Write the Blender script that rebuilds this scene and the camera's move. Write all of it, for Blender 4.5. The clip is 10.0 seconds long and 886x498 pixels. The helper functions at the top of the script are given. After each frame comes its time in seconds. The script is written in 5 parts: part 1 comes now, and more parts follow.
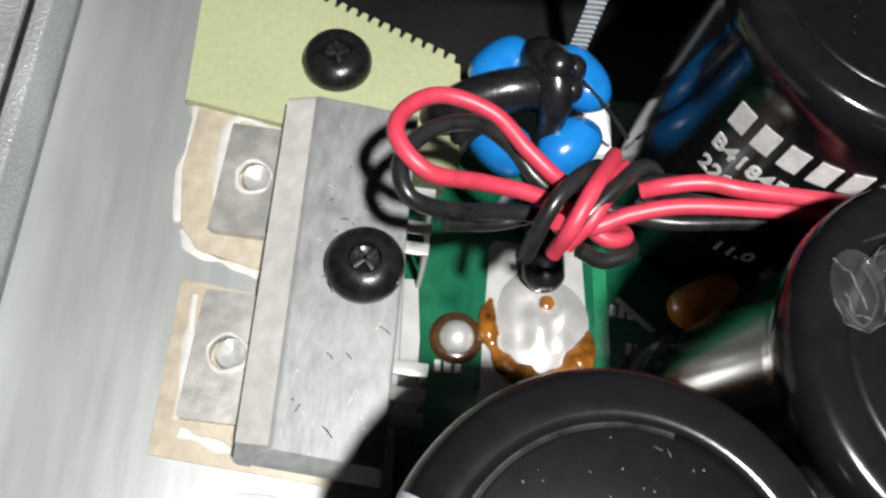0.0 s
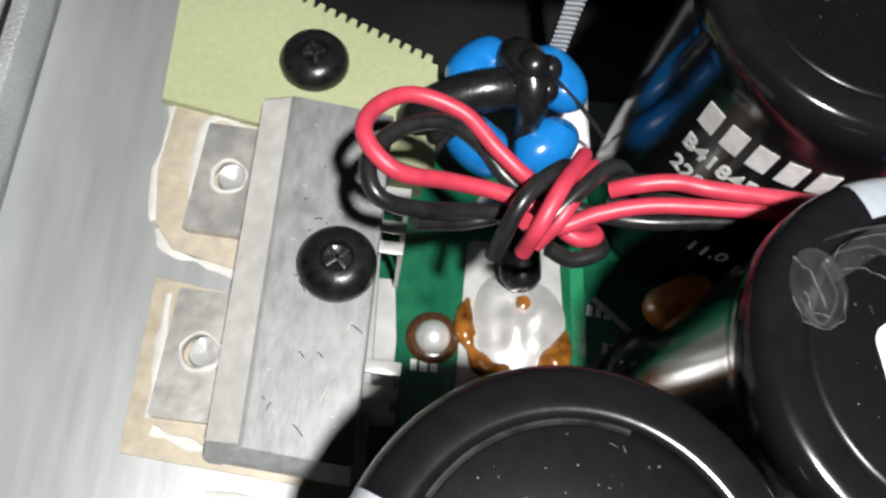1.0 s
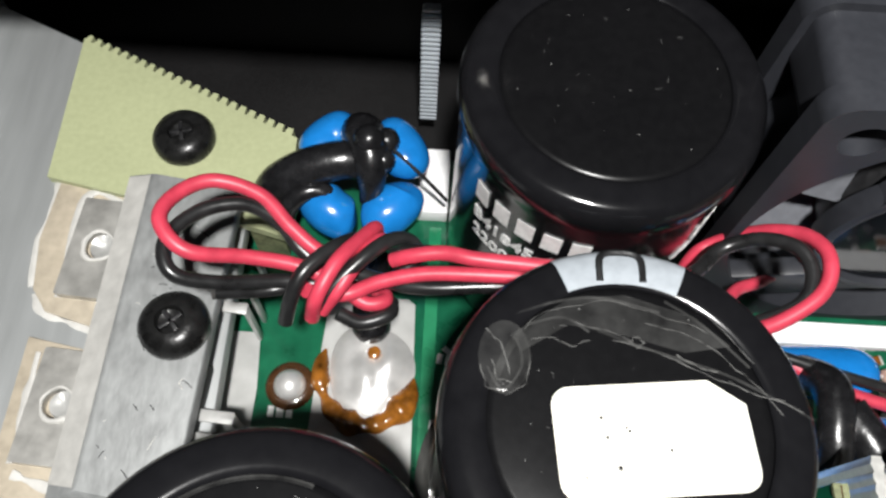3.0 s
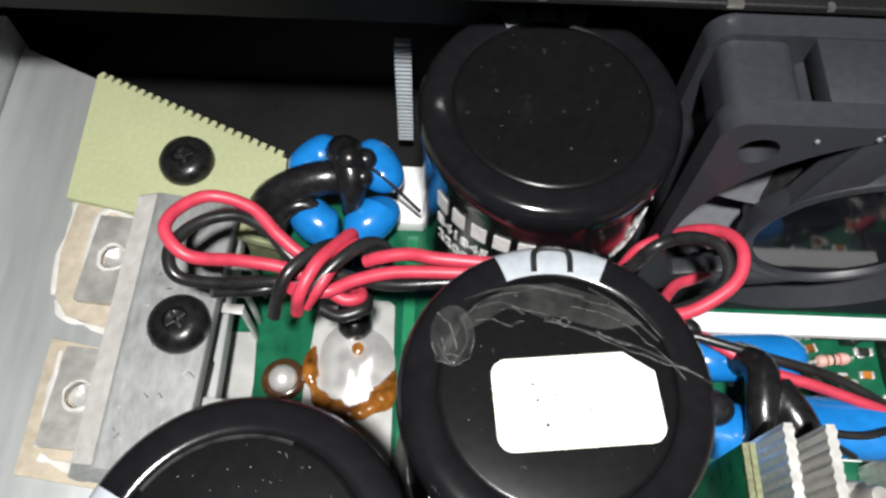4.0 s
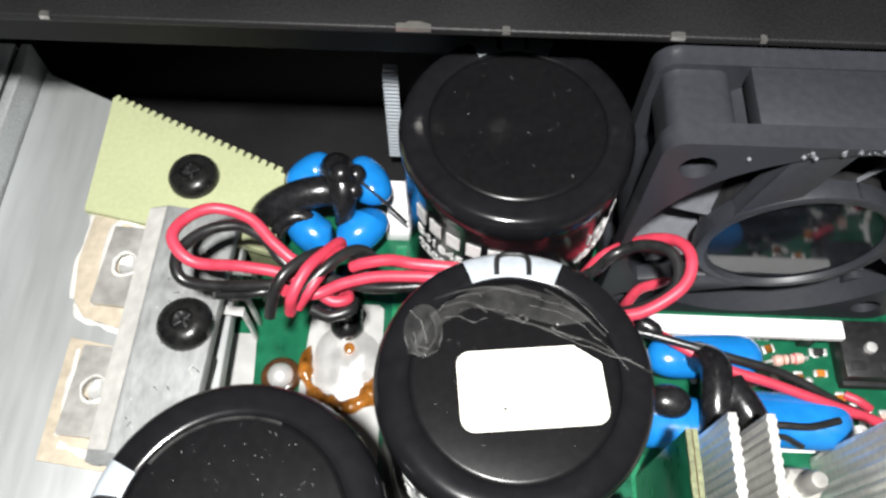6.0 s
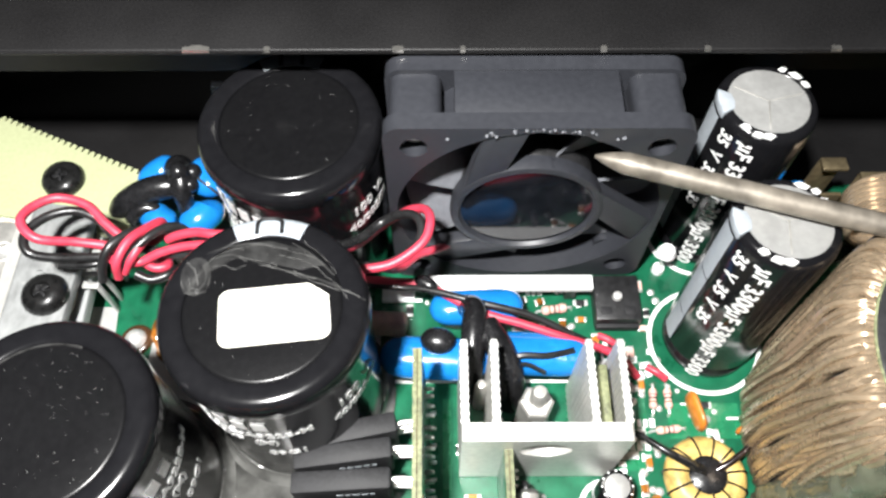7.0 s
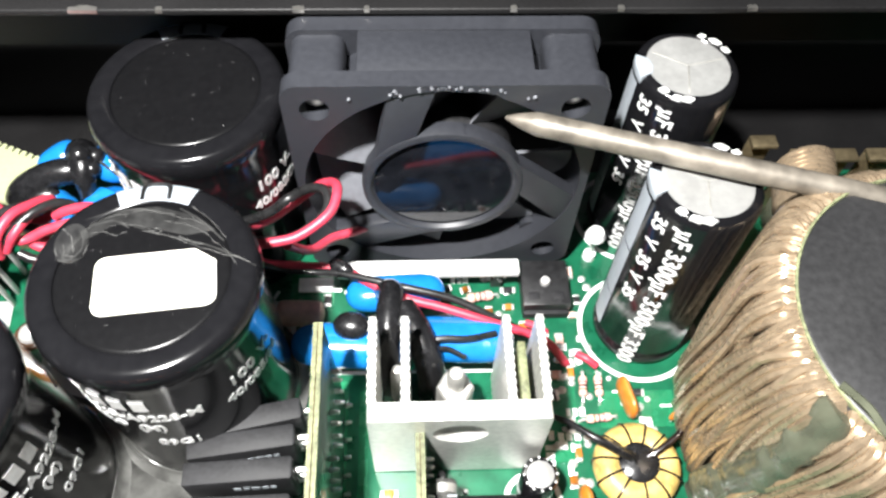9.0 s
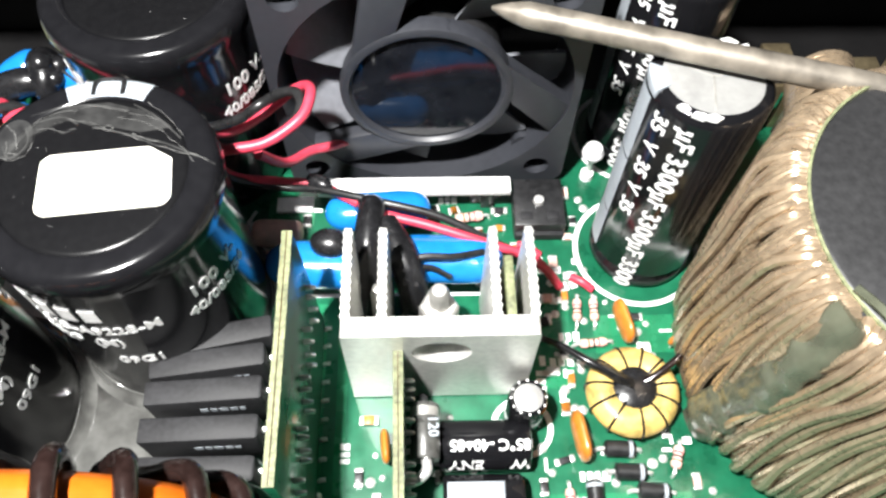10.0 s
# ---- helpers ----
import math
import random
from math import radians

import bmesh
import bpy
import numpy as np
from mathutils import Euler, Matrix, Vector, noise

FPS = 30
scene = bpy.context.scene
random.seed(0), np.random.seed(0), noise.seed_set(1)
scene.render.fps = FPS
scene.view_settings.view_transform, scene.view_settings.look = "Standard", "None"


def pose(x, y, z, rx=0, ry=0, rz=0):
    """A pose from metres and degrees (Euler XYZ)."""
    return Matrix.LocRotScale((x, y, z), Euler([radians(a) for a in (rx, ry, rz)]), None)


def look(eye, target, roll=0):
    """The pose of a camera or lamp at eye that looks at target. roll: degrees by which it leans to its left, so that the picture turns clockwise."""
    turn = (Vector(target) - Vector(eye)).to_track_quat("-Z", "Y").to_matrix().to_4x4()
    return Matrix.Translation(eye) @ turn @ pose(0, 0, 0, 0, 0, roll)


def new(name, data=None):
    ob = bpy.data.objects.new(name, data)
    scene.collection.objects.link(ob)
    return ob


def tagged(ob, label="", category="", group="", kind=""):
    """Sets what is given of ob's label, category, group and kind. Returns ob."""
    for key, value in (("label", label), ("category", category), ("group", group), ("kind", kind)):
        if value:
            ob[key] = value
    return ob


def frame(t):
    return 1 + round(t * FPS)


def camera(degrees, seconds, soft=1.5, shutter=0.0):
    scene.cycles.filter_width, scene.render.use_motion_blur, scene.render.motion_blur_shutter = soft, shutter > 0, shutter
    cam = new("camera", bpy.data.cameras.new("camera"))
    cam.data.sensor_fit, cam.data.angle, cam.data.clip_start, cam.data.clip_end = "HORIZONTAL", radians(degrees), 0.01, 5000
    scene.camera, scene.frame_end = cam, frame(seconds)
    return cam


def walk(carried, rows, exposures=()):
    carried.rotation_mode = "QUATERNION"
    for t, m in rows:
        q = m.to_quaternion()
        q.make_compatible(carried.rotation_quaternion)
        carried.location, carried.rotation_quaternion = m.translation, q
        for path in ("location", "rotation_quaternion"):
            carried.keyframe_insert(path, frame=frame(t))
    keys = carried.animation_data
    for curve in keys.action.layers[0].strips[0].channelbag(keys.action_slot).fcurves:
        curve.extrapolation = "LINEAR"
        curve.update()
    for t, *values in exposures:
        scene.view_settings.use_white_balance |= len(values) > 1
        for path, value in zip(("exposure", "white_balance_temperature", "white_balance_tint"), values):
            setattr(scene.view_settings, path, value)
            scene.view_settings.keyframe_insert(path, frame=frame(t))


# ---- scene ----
cam = camera(59.48, 10.0, soft=2.6)
PATH = [
    (0, (0.00213, 0.00682, 0.09271), (0.01026, 0.04605, 0.00109), 14.93),
    (0.5, (0.00181, 0.00724, 0.09221), (0.01031, 0.04576, 0.00032), 15.79),
    (1, (0.00485, 0.00649, 0.09309), (0.01315, 0.04603, 0.00162), 15.15),
    (1.5, (0.01852, 0.00651, 0.09676), (0.02389, 0.04755, 0.00573), 11.06),
    (2, (0.02336, 0.00856, 0.09861), (0.02750, 0.04997, 0.00768), 8.82),
    (2.5, (0.02742, 0.00935, 0.10118), (0.03025, 0.05064, 0.01014), 7.24),
    (4, (0.03574, 0.00080, 0.11644), (0.03610, 0.04487, 0.02668), 2.60),
    (4.5, (0.03835, -0.00258, 0.12024), (0.03966, 0.04239, 0.03093), 3.53),
    (5, (0.03749, -0.00101, 0.11954), (0.03762, 0.04393, 0.03020), 2.92),
    (6.5, (0.04669, -0.01267, 0.13639), (0.04583, 0.03405, 0.04798), 0.14),
    (7, (0.07438, -0.02561, 0.14704), (0.07459, 0.02272, 0.05950), 0.04),
    (7.5, (0.08266, -0.02360, 0.14119), (0.08228, 0.02479, 0.05368), -0.59),
    (8, (0.08674, -0.02802, 0.13052), (0.08936, 0.02439, 0.04540), 1.97),
    (8.5, (0.08584, -0.03000, 0.13144), (0.08710, 0.02436, 0.04751), 0.21),
    (9, (0.08494, -0.03245, 0.13423), (0.08857, 0.02103, 0.04981), 2.44),
    (9.5, (0.08543, -0.03329, 0.12886), (0.08869, 0.01869, 0.04349), 2.41),
    (10, (0.08929, -0.03445, 0.12245), (0.09164, 0.01471, 0.03540), 1.57),
]
walk(cam, [(t, look(eye, target, roll)) for t, eye, target, roll in PATH],
     exposures=[(0.0, -1.46), (1.5, -1.54), (2.5, -1.58), (4.0, -1.5), (4.5, -1.18), (5.0, -1.1), (6.5, -1.05), (7.0, -0.68), (8.0, -0.3), (10.0, -0.36)])

# ---- light: a small bright torch held beside the camera, in a dim room ----
world = bpy.data.worlds.new("room")
scene.world = world
world.use_nodes = True
world.node_tree.nodes["Background"].inputs[0].default_value = (0.75, 0.85, 1.0, 1)
world.node_tree.nodes["Background"].inputs[1].default_value = 0.028
torch_data = bpy.data.lights.new("torch", "AREA")
torch_data.shape, torch_data.size, torch_data.energy, torch_data.color = "DISK", 0.014, 3.25, (0.995, 0.985, 0.965)
torch = new("torch", torch_data)
torch.matrix_world = look((0.038, -0.034, 0.236), (0.060, 0.028, 0.0))


# ---- materials ----
def mat(name, base, rough=0.5, metal=0.0, var=0.12, grain=400.0, stain=60.0, bump=0.15, coat=0.0, scratch=0.0, alpha=1.0, trans=0.0, rvar=0.12, spec=0.5):
    """A plain painted, plastic or metal surface with stains, grain and fine relief at real size."""
    m = bpy.data.materials.new(name)
    m.use_nodes = True
    nt = m.node_tree
    n, link = nt.nodes, nt.links
    b = n["Principled BSDF"]
    b.inputs["Roughness"].default_value, b.inputs["Metallic"].default_value = rough, metal
    b.inputs["Coat Weight"].default_value, b.inputs["Coat Roughness"].default_value = coat, 0.08
    b.inputs["Transmission Weight"].default_value = trans
    b.inputs["Alpha"].default_value = alpha
    b.inputs["Specular IOR Level"].default_value = spec
    tc = n.new("ShaderNodeTexCoord")
    oi = n.new("ShaderNodeObjectInfo")
    add = n.new("ShaderNodeVectorMath")
    add.operation = "ADD"
    link.new(tc.outputs["Object"], add.inputs[0])
    link.new(oi.outputs["Random"], add.inputs[1])
    big, small = n.new("ShaderNodeTexNoise"), n.new("ShaderNodeTexNoise")
    big.inputs["Scale"].default_value, small.inputs["Scale"].default_value = stain, grain
    big.inputs["Detail"].default_value, small.inputs["Detail"].default_value = 5, 3
    src = add.outputs[0]
    if scratch:
        mp = n.new("ShaderNodeMapping")
        mp.inputs["Scale"].default_value = (1, scratch, 1)
        link.new(src, mp.inputs[0])
        link.new(mp.outputs[0], small.inputs["Vector"])
    else:
        link.new(src, small.inputs["Vector"])
    link.new(src, big.inputs["Vector"])
    mix = n.new("ShaderNodeMath")
    mix.operation = "MULTIPLY_ADD"
    mix.inputs[1].default_value = 0.5
    link.new(big.outputs["Fac"], mix.inputs[0])
    half = n.new("ShaderNodeMath")
    half.operation = "MULTIPLY"
    half.inputs[1].default_value = 0.5
    link.new(small.outputs["Fac"], half.inputs[0])
    link.new(half.outputs[0], mix.inputs[2])
    ramp = n.new("ShaderNodeValToRGB")
    lo = [max(0, c * (1 - 2.2 * var)) for c in base]
    hi = [min(1, c * (1 + 1.6 * var) + 0.02 * var) for c in base]
    ramp.color_ramp.elements[0].position, ramp.color_ramp.elements[1].position = 0.3, 0.7
    ramp.color_ramp.elements[0].color, ramp.color_ramp.elements[1].color = (*lo, 1), (*hi, 1)
    link.new(mix.outputs[0], ramp.inputs[0])
    link.new(ramp.outputs[0], b.inputs["Base Color"])
    rr = n.new("ShaderNodeMapRange")
    rr.inputs["To Min"].default_value, rr.inputs["To Max"].default_value = max(0.02, rough - rvar), min(1, rough + rvar)
    link.new(mix.outputs[0], rr.inputs["Value"])
    link.new(rr.outputs[0], b.inputs["Roughness"])
    if bump:
        bp = n.new("ShaderNodeBump")
        bp.inputs["Strength"].default_value, bp.inputs["Distance"].default_value = bump, 0.0002
        link.new(small.outputs["Fac"], bp.inputs["Height"])
        link.new(bp.outputs[0], b.inputs["Normal"])
    return m


M = {}
M["alu"] = mat("brushed_aluminium", (0.44, 0.455, 0.455), 0.5, 0.5, 0.07, 500, 30, 0.25, scratch=0.12)
M["alu_rail"] = mat("satin_silver_rail", (0.60, 0.625, 0.63), 0.4, 0.55, 0.16, 2600, 60, 1.0)
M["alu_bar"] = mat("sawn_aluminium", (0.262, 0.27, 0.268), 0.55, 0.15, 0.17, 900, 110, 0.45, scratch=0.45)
# Bar metal made paler, the chamfer's brightness painted in; bright gouges use it too.
M["alu_bevel"] = mat("lightened_aluminium", (0.56, 0.55, 0.52), 0.5, 0.2, 0.1, 600, 120, 0.3)
M["tin_plane"] = mat("hot_tinned_copper_plane", (0.47, 0.47, 0.455), 0.38, 0.25, 0.1, 300, 120, 0.3)
M["alu_cast"] = mat("bead_blasted_aluminium", (0.74, 0.735, 0.70), 0.42, 0.62, 0.1, 900, 80, 0.3)
M["steel"] = mat("bright_steel", (0.6, 0.58, 0.54), 0.3, 0.9, 0.2, 400, 120, 0.3)
M["dark_steel"] = mat("black_oxide_steel", (0.02, 0.02, 0.02), 0.28, 0.6, 0.3, 900, 200, 0.3)
M["panel"] = mat("black_powder_coat", (0.0075, 0.0072, 0.0075), 0.5, 0.0, 0.15, 2500, 60, 0.2, spec=0.28)
M["sleeve"] = mat("black_pvc_sleeve", (0.006, 0.006, 0.007), 0.15, 0.0, 0.08, 500, 60, 0.012, coat=0.0, rvar=0.04, spec=0.4)
M["sleeve_top"] = mat("black_vent_disc", (0.0045, 0.0045, 0.005), 0.26, 0.0, 0.06, 900, 30, 0.01, rvar=0.03, spec=0.2)
M["fan_plastic"] = mat("dark_grey_fan_plastic", (0.025, 0.0265, 0.032), 0.44, 0.0, 0.08, 900, 40, 0.08, rvar=0.06)
M["blade"] = mat("grey_blade_plastic", (0.14, 0.145, 0.16), 0.4, 0.0, 0.1, 800, 60, 0.1)
M["black"] = mat("black_plastic", (0.012, 0.012, 0.013), 0.4, 0.0, 0.3, 900, 150, 0.3)
M["shrink"] = mat("black_heat_shrink", (0.007, 0.007, 0.008), 0.26, 0.0, 0.3, 700, 150, 0.3)
M["grey_body"] = mat("dark_grey_epoxy", (0.014, 0.014, 0.0155), 0.6, 0.0, 0.25, 1500, 150, 0.12, spec=0.3)
M["diode_grey"] = mat("clouded_grey_epoxy", (0.075, 0.075, 0.07), 0.3, 0.0, 0.3, 900, 200, 0.2)
M["pcb"] = mat("green_solder_mask", (0.006, 0.105, 0.05), 0.3, 0.0, 0.2, 400, 110, 0.15, coat=0.3)
M["trace"] = mat("green_mask_over_copper", (0.012, 0.17, 0.075), 0.28, 0.0, 0.15, 400, 110, 0.15, coat=0.3)
M["fr4"] = mat("raw_fibreglass", (0.38, 0.405, 0.235), 0.5, 0.0, 0.06, 1200, 40, 0.06)
M["fr4_edge"] = mat("fibreglass_edge", (0.18, 0.195, 0.10), 0.65, 0.0, 0.35, 1500, 200, 0.5)
M["mica"] = mat("tan_insulating_pad", (0.46, 0.40, 0.31), 0.55, 0.0, 0.12, 700, 60, 0.25)
M["silk"] = mat("white_silkscreen", (0.8, 0.82, 0.8), 0.5, 0.0, 0.08, 900, 150, 0.1)
M["print"] = mat("white_print", (0.75, 0.75, 0.74), 0.45, 0.0, 0.12, 1500, 200, 0.1)
M["strip"] = mat("pale_grey_stripe", (0.32, 0.35, 0.38), 0.4, 0.0, 0.08, 900, 150, 0.15)
M["label"] = mat("cream_paper_label", (0.82, 0.80, 0.70), 0.7, 0.0, 0.05, 900, 60, 0.15)
M["white"] = mat("white_plastic", (0.82, 0.82, 0.82), 0.45, 0.0, 0.06, 800, 80, 0.15)
M["red"] = mat("red_wire_insulation", (0.50, 0.040, 0.072), 0.42, 0.0, 0.12, 600, 120, 0.15)
M["wire_black"] = mat("black_wire_insulation", (0.012, 0.012, 0.0125), 0.3, 0.0, 0.25, 600, 120, 0.15)
M["blue"] = mat("blue_epoxy_coat", (0.008, 0.17, 0.50), 0.22, 0.0, 0.1, 500, 130, 0.2, coat=0.5)
M["yellow"] = mat("yellow_core_coat", (0.55, 0.385, 0.115), 0.45, 0.0, 0.3, 700, 250, 0.3)
M["orange"] = mat("orange_core_coat", (0.52, 0.11, 0.006), 0.3, 0.0, 0.1, 500, 60, 0.15, coat=0.3)
M["tan"] = mat("orange_epoxy_disc", (0.50, 0.17, 0.02), 0.35, 0.0, 0.15, 600, 150, 0.2, coat=0.3)
M["copper"] = mat("enamelled_copper", (0.41, 0.312, 0.21), 0.28, 0.6, 0.15, 700, 60, 0.2)
M["brown_wire"] = mat("dark_brown_enamel_wire", (0.011, 0.0045, 0.0035), 0.2, 0.0, 0.3, 700, 150, 0.2, coat=0.4)
M["core"] = mat("dark_grey_core_wrap", (0.024, 0.024, 0.025), 0.4, 0.0, 0.15, 900, 60, 0.12)
M["glue"] = mat("translucent_hot_glue", (0.105, 0.112, 0.078), 0.16, 0.0, 0.2, 300, 160, 0.5, alpha=0.85)
M["crease"] = mat("glossy_tape_crease", (0.30, 0.30, 0.29), 0.1, 0.0, 0.3, 900, 400, 0.6, alpha=0.24)
M["brass"] = mat("dull_brass_spring", (0.40, 0.32, 0.19), 0.38, 0.85, 0.2, 700, 120, 0.2)
M["paste"] = mat("white_thermal_paste", (0.56, 0.55, 0.52), 0.55, 0.0, 0.1, 500, 150, 0.3)
M["tape"] = mat("clear_tape_smear", (0.17, 0.17, 0.165), 0.12, 0.0, 0.4, 500, 300, 1.0, alpha=0.12)
M["solder"] = mat("bright_solder", (0.80, 0.79, 0.77), 0.33, 0.6, 0.1, 300, 200, 0.5)
M["flux"] = mat("burnt_amber_flux", (0.24, 0.085, 0.008), 0.18, 0.0, 0.42, 300, 500, 0.4, coat=0.7)
M["tin_mask"] = mat("bare_tinned_copper", (0.50, 0.49, 0.46), 0.38, 0.55, 0.15, 500, 150, 0.3)
M["cap_top"] = mat("bare_can_aluminium", (0.37, 0.37, 0.36), 0.42, 0.4, 0.08, 900, 150, 0.15)
M["pink"] = mat("pale_pink_ceramic", (0.66, 0.42, 0.36), 0.5, 0.0, 0.15, 700, 150, 0.2)
M["driver"] = mat("worn_tool_steel", (0.22, 0.195, 0.16), 0.48, 0.45, 0.34, 300, 120, 0.35)
M["table"] = mat("pale_blue_table_top", (0.55, 0.64, 0.78), 0.6, 0.0, 0.1, 90, 9, 0.1)
M["glass_dark"] = mat("dark_motor_label", (0.005, 0.006, 0.009), 0.07, 0.0, 0.3, 300, 60, 0.03, rvar=0.03, spec=0.3)

M["burnt"] = mat("burnt_brown_flux", (0.055, 0.022, 0.006), 0.25, 0.0, 0.4, 500, 350, 0.3, coat=0.5)

M["pool"] = mat("cloudy_grey_potting", (0.085, 0.085, 0.08), 0.1, 0.0, 0.4, 200, 120, 0.9, coat=0.6)
M["dust"] = mat("grey_dust", (0.16, 0.16, 0.155), 0.8, 0.0, 0.3, 900, 300, 0.2)


random.seed(11)


# ---- helpers: all shapes in millimetres ----
MM = 0.001


def thing(name, x, y, z, label, category, group="", rz=0.0, rx=0.0, ry=0.0, kind=""):
    ob = new(name)
    ob.empty_display_size = 0.005
    ob.matrix_world = pose(x * MM, y * MM, z * MM, rx, ry, rz)
    return tagged(ob, label, category, group, kind)


def mesh_of(name, bm, material, smooth=40):
    for v in bm.verts:
        v.co *= MM
    me = bpy.data.meshes.new(name)
    bm.to_mesh(me)
    bm.free()
    for p in me.polygons:
        p.use_smooth = smooth > 0
    if smooth > 0:
        me.set_sharp_from_angle(angle=radians(smooth))
    me.materials.append(M[material])
    return me


def part(name, bm, material, parent=None, label="", smooth=40):
    ob = new(name, mesh_of(name, bm, material, smooth))
    ob.parent = parent
    if label:
        ob["label"] = label
    return ob


def block(x0, x1, y0, y1, z0, z1, bevel=0.0, seg=2, bm=None):
    own = bmesh.new()
    bmesh.ops.create_cube(own, size=1)
    for v in own.verts:
        v.co = Vector(((x0 + x1) / 2 + v.co.x * (x1 - x0), (y0 + y1) / 2 + v.co.y * (y1 - y0), (z0 + z1) / 2 + v.co.z * (z1 - z0)))
    if bevel:
        bmesh.ops.bevel(own, geom=own.edges[:], offset=bevel, segments=seg, profile=0.5, affect="EDGES")
    if bm is None:
        return own
    return join(bm, own)


def join(bm, other, m=None):
    if m is not None:
        bmesh.ops.transform(other, matrix=m, verts=other.verts)
    tmp = bpy.data.meshes.new("tmp")
    other.to_mesh(tmp)
    other.free()
    bm.from_mesh(tmp)
    bpy.data.meshes.remove(tmp)
    return bm


def lathe(profile, seg=48, bm=None):
    """Turned round z from (radius, height) pairs, bottom to top; ends close on the axis where the radius is 0."""
    bm = bm or bmesh.new()
    rings = []
    for r, z in profile:
        if r < 1e-6:
            rings.append([bm.verts.new((0, 0, z))])
        else:
            rings.append([bm.verts.new((r * math.cos(2 * math.pi * k / seg), r * math.sin(2 * math.pi * k / seg), z)) for k in range(seg)])
    for a, b in zip(rings, rings[1:]):
        for k in range(seg):
            q = (k + 1) % seg
            if len(a) == 1 and len(b) == 1:
                continue
            if len(a) == 1:
                bm.faces.new((a[0], b[q], b[k]))
            elif len(b) == 1:
                bm.faces.new((a[k], a[q], b[0]))
            else:
                bm.faces.new((a[k], a[q], b[q], b[k]))
    bmesh.ops.recalc_face_normals(bm, faces=bm.faces[:])
    return bm


def spline(points, n=10, closed=False):
    pts = [Vector(p) for p in points]
    out = []
    count = len(pts) if closed else len(pts) - 1
    for i in range(count):
        p1, p2 = pts[i], pts[(i + 1) % len(pts)]
        p0 = pts[i - 1] if closed or i else p1 * 2 - p2
        p3 = pts[(i + 2) % len(pts)] if closed or i + 2 < len(pts) else p2 * 2 - p1
        for k in range(n):
            t = k / n
            out.append(0.5 * (2 * p1 + (p2 - p0) * t + (2 * p0 - 5 * p1 + 4 * p2 - p3) * t * t + (3 * p1 - p0 - 3 * p2 + p3) * t ** 3))
    if not closed:
        out.append(pts[-1])
    return out


def tube(points, r, seg=10, n=10, closed=False, bm=None, smooth_path=True):
    """A round wire through the points; r may be a number or a function of 0..1 along it."""
    bm = bm or bmesh.new()
    path = spline(points, n, closed) if smooth_path else [Vector(p) for p in points]
    rings, up = [], Vector((0.13, 0.21, 1)).normalized()
    for i, p in enumerate(path):
        a = path[i - 1] if i or closed else p
        b = path[(i + 1) % len(path)] if i + 1 < len(path) or closed else p
        d = (b - a).normalized() if (b - a).length > 1e-9 else Vector((1, 0, 0))
        side = d.cross(up)
        if side.length < 1e-4:
            side = d.cross(Vector((1, 0, 0)))
        side.normalize()
        up = side.cross(d).normalized()
        rad = r(i / max(1, len(path) - 1)) if callable(r) else r
        rings.append([bm.verts.new(p + rad * (math.cos(2 * math.pi * k / seg) * side + math.sin(2 * math.pi * k / seg) * up)) for k in range(seg)])
    pairs = list(zip(rings, rings[1:])) + ([(rings[-1], rings[0])] if closed else [])
    for a, b in pairs:
        for k in range(seg):
            bm.faces.new((a[k], a[(k + 1) % seg], b[(k + 1) % seg], b[k]))
    if not closed:
        bm.faces.new(rings[0][::-1])
        bm.faces.new(rings[-1])
    return bm


def prism(outline, z0, z1, bevel=0.0, bm=None):
    """An upright plate with the given outline, anticlockwise, from z0 to z1."""
    own = bmesh.new()
    low = [own.verts.new((x, y, z0)) for x, y in outline]
    high = [own.verts.new((x, y, z1)) for x, y in outline]
    own.faces.new(low[::-1])
    own.faces.new(high)
    for k in range(len(outline)):
        q = (k + 1) % len(outline)
        own.faces.new((low[k], low[q], high[q], high[k]))
    if bevel:
        bmesh.ops.bevel(own, geom=own.edges[:], offset=bevel, segments=2, profile=0.5, affect="EDGES")
    return own if bm is None else join(bm, own)


def ring_arc(r0, r1, z0, z1, a0, a1, seg=40, bm=None):
    """A flat piece of a ring between two angles in degrees."""
    n = max(2, int(seg * abs(a1 - a0) / 360))
    ang = [radians(a0 + (a1 - a0) * k / n) for k in range(n + 1)]
    out = [(r1 * math.cos(a), r1 * math.sin(a)) for a in ang] + [(r0 * math.cos(a), r0 * math.sin(a)) for a in ang[::-1]]
    return prism(out, z0, z1, bm=bm)


def letters(text, size, depth=0.04, spacing=1.0):
    """Text as a flat mesh in millimetres, standing at the origin, reading along x."""
    cu = bpy.data.curves.new("tmp", "FONT")
    cu.body, cu.size, cu.extrude, cu.space_character, cu.resolution_u, cu.offset = text, size, depth, spacing, 2, 0.022 * size
    ob = bpy.data.objects.new("tmp", cu)
    me = bpy.data.meshes.new_from_object(ob)
    bm = bmesh.new()
    bm.from_mesh(me)
    bpy.data.objects.remove(ob)
    bpy.data.meshes.remove(me)
    bpy.data.curves.remove(cu)
    return bm


def wrap(bm, r, a0, z, down=False, turned=0.0):
    """Lays a flat mesh on a standing cylinder: its x runs round it from angle a0 (degrees), its y up from z."""
    if turned:
        bmesh.ops.rotate(bm, cent=(0, 0, 0), matrix=Matrix.Rotation(radians(turned), 3, "Z"), verts=bm.verts)
    for v in bm.verts:
        a = radians(a0) + v.co.x / r
        v.co = Vector(((r + v.co.z) * math.cos(a), (r + v.co.z) * math.sin(a), z + v.co.y))
    return bm


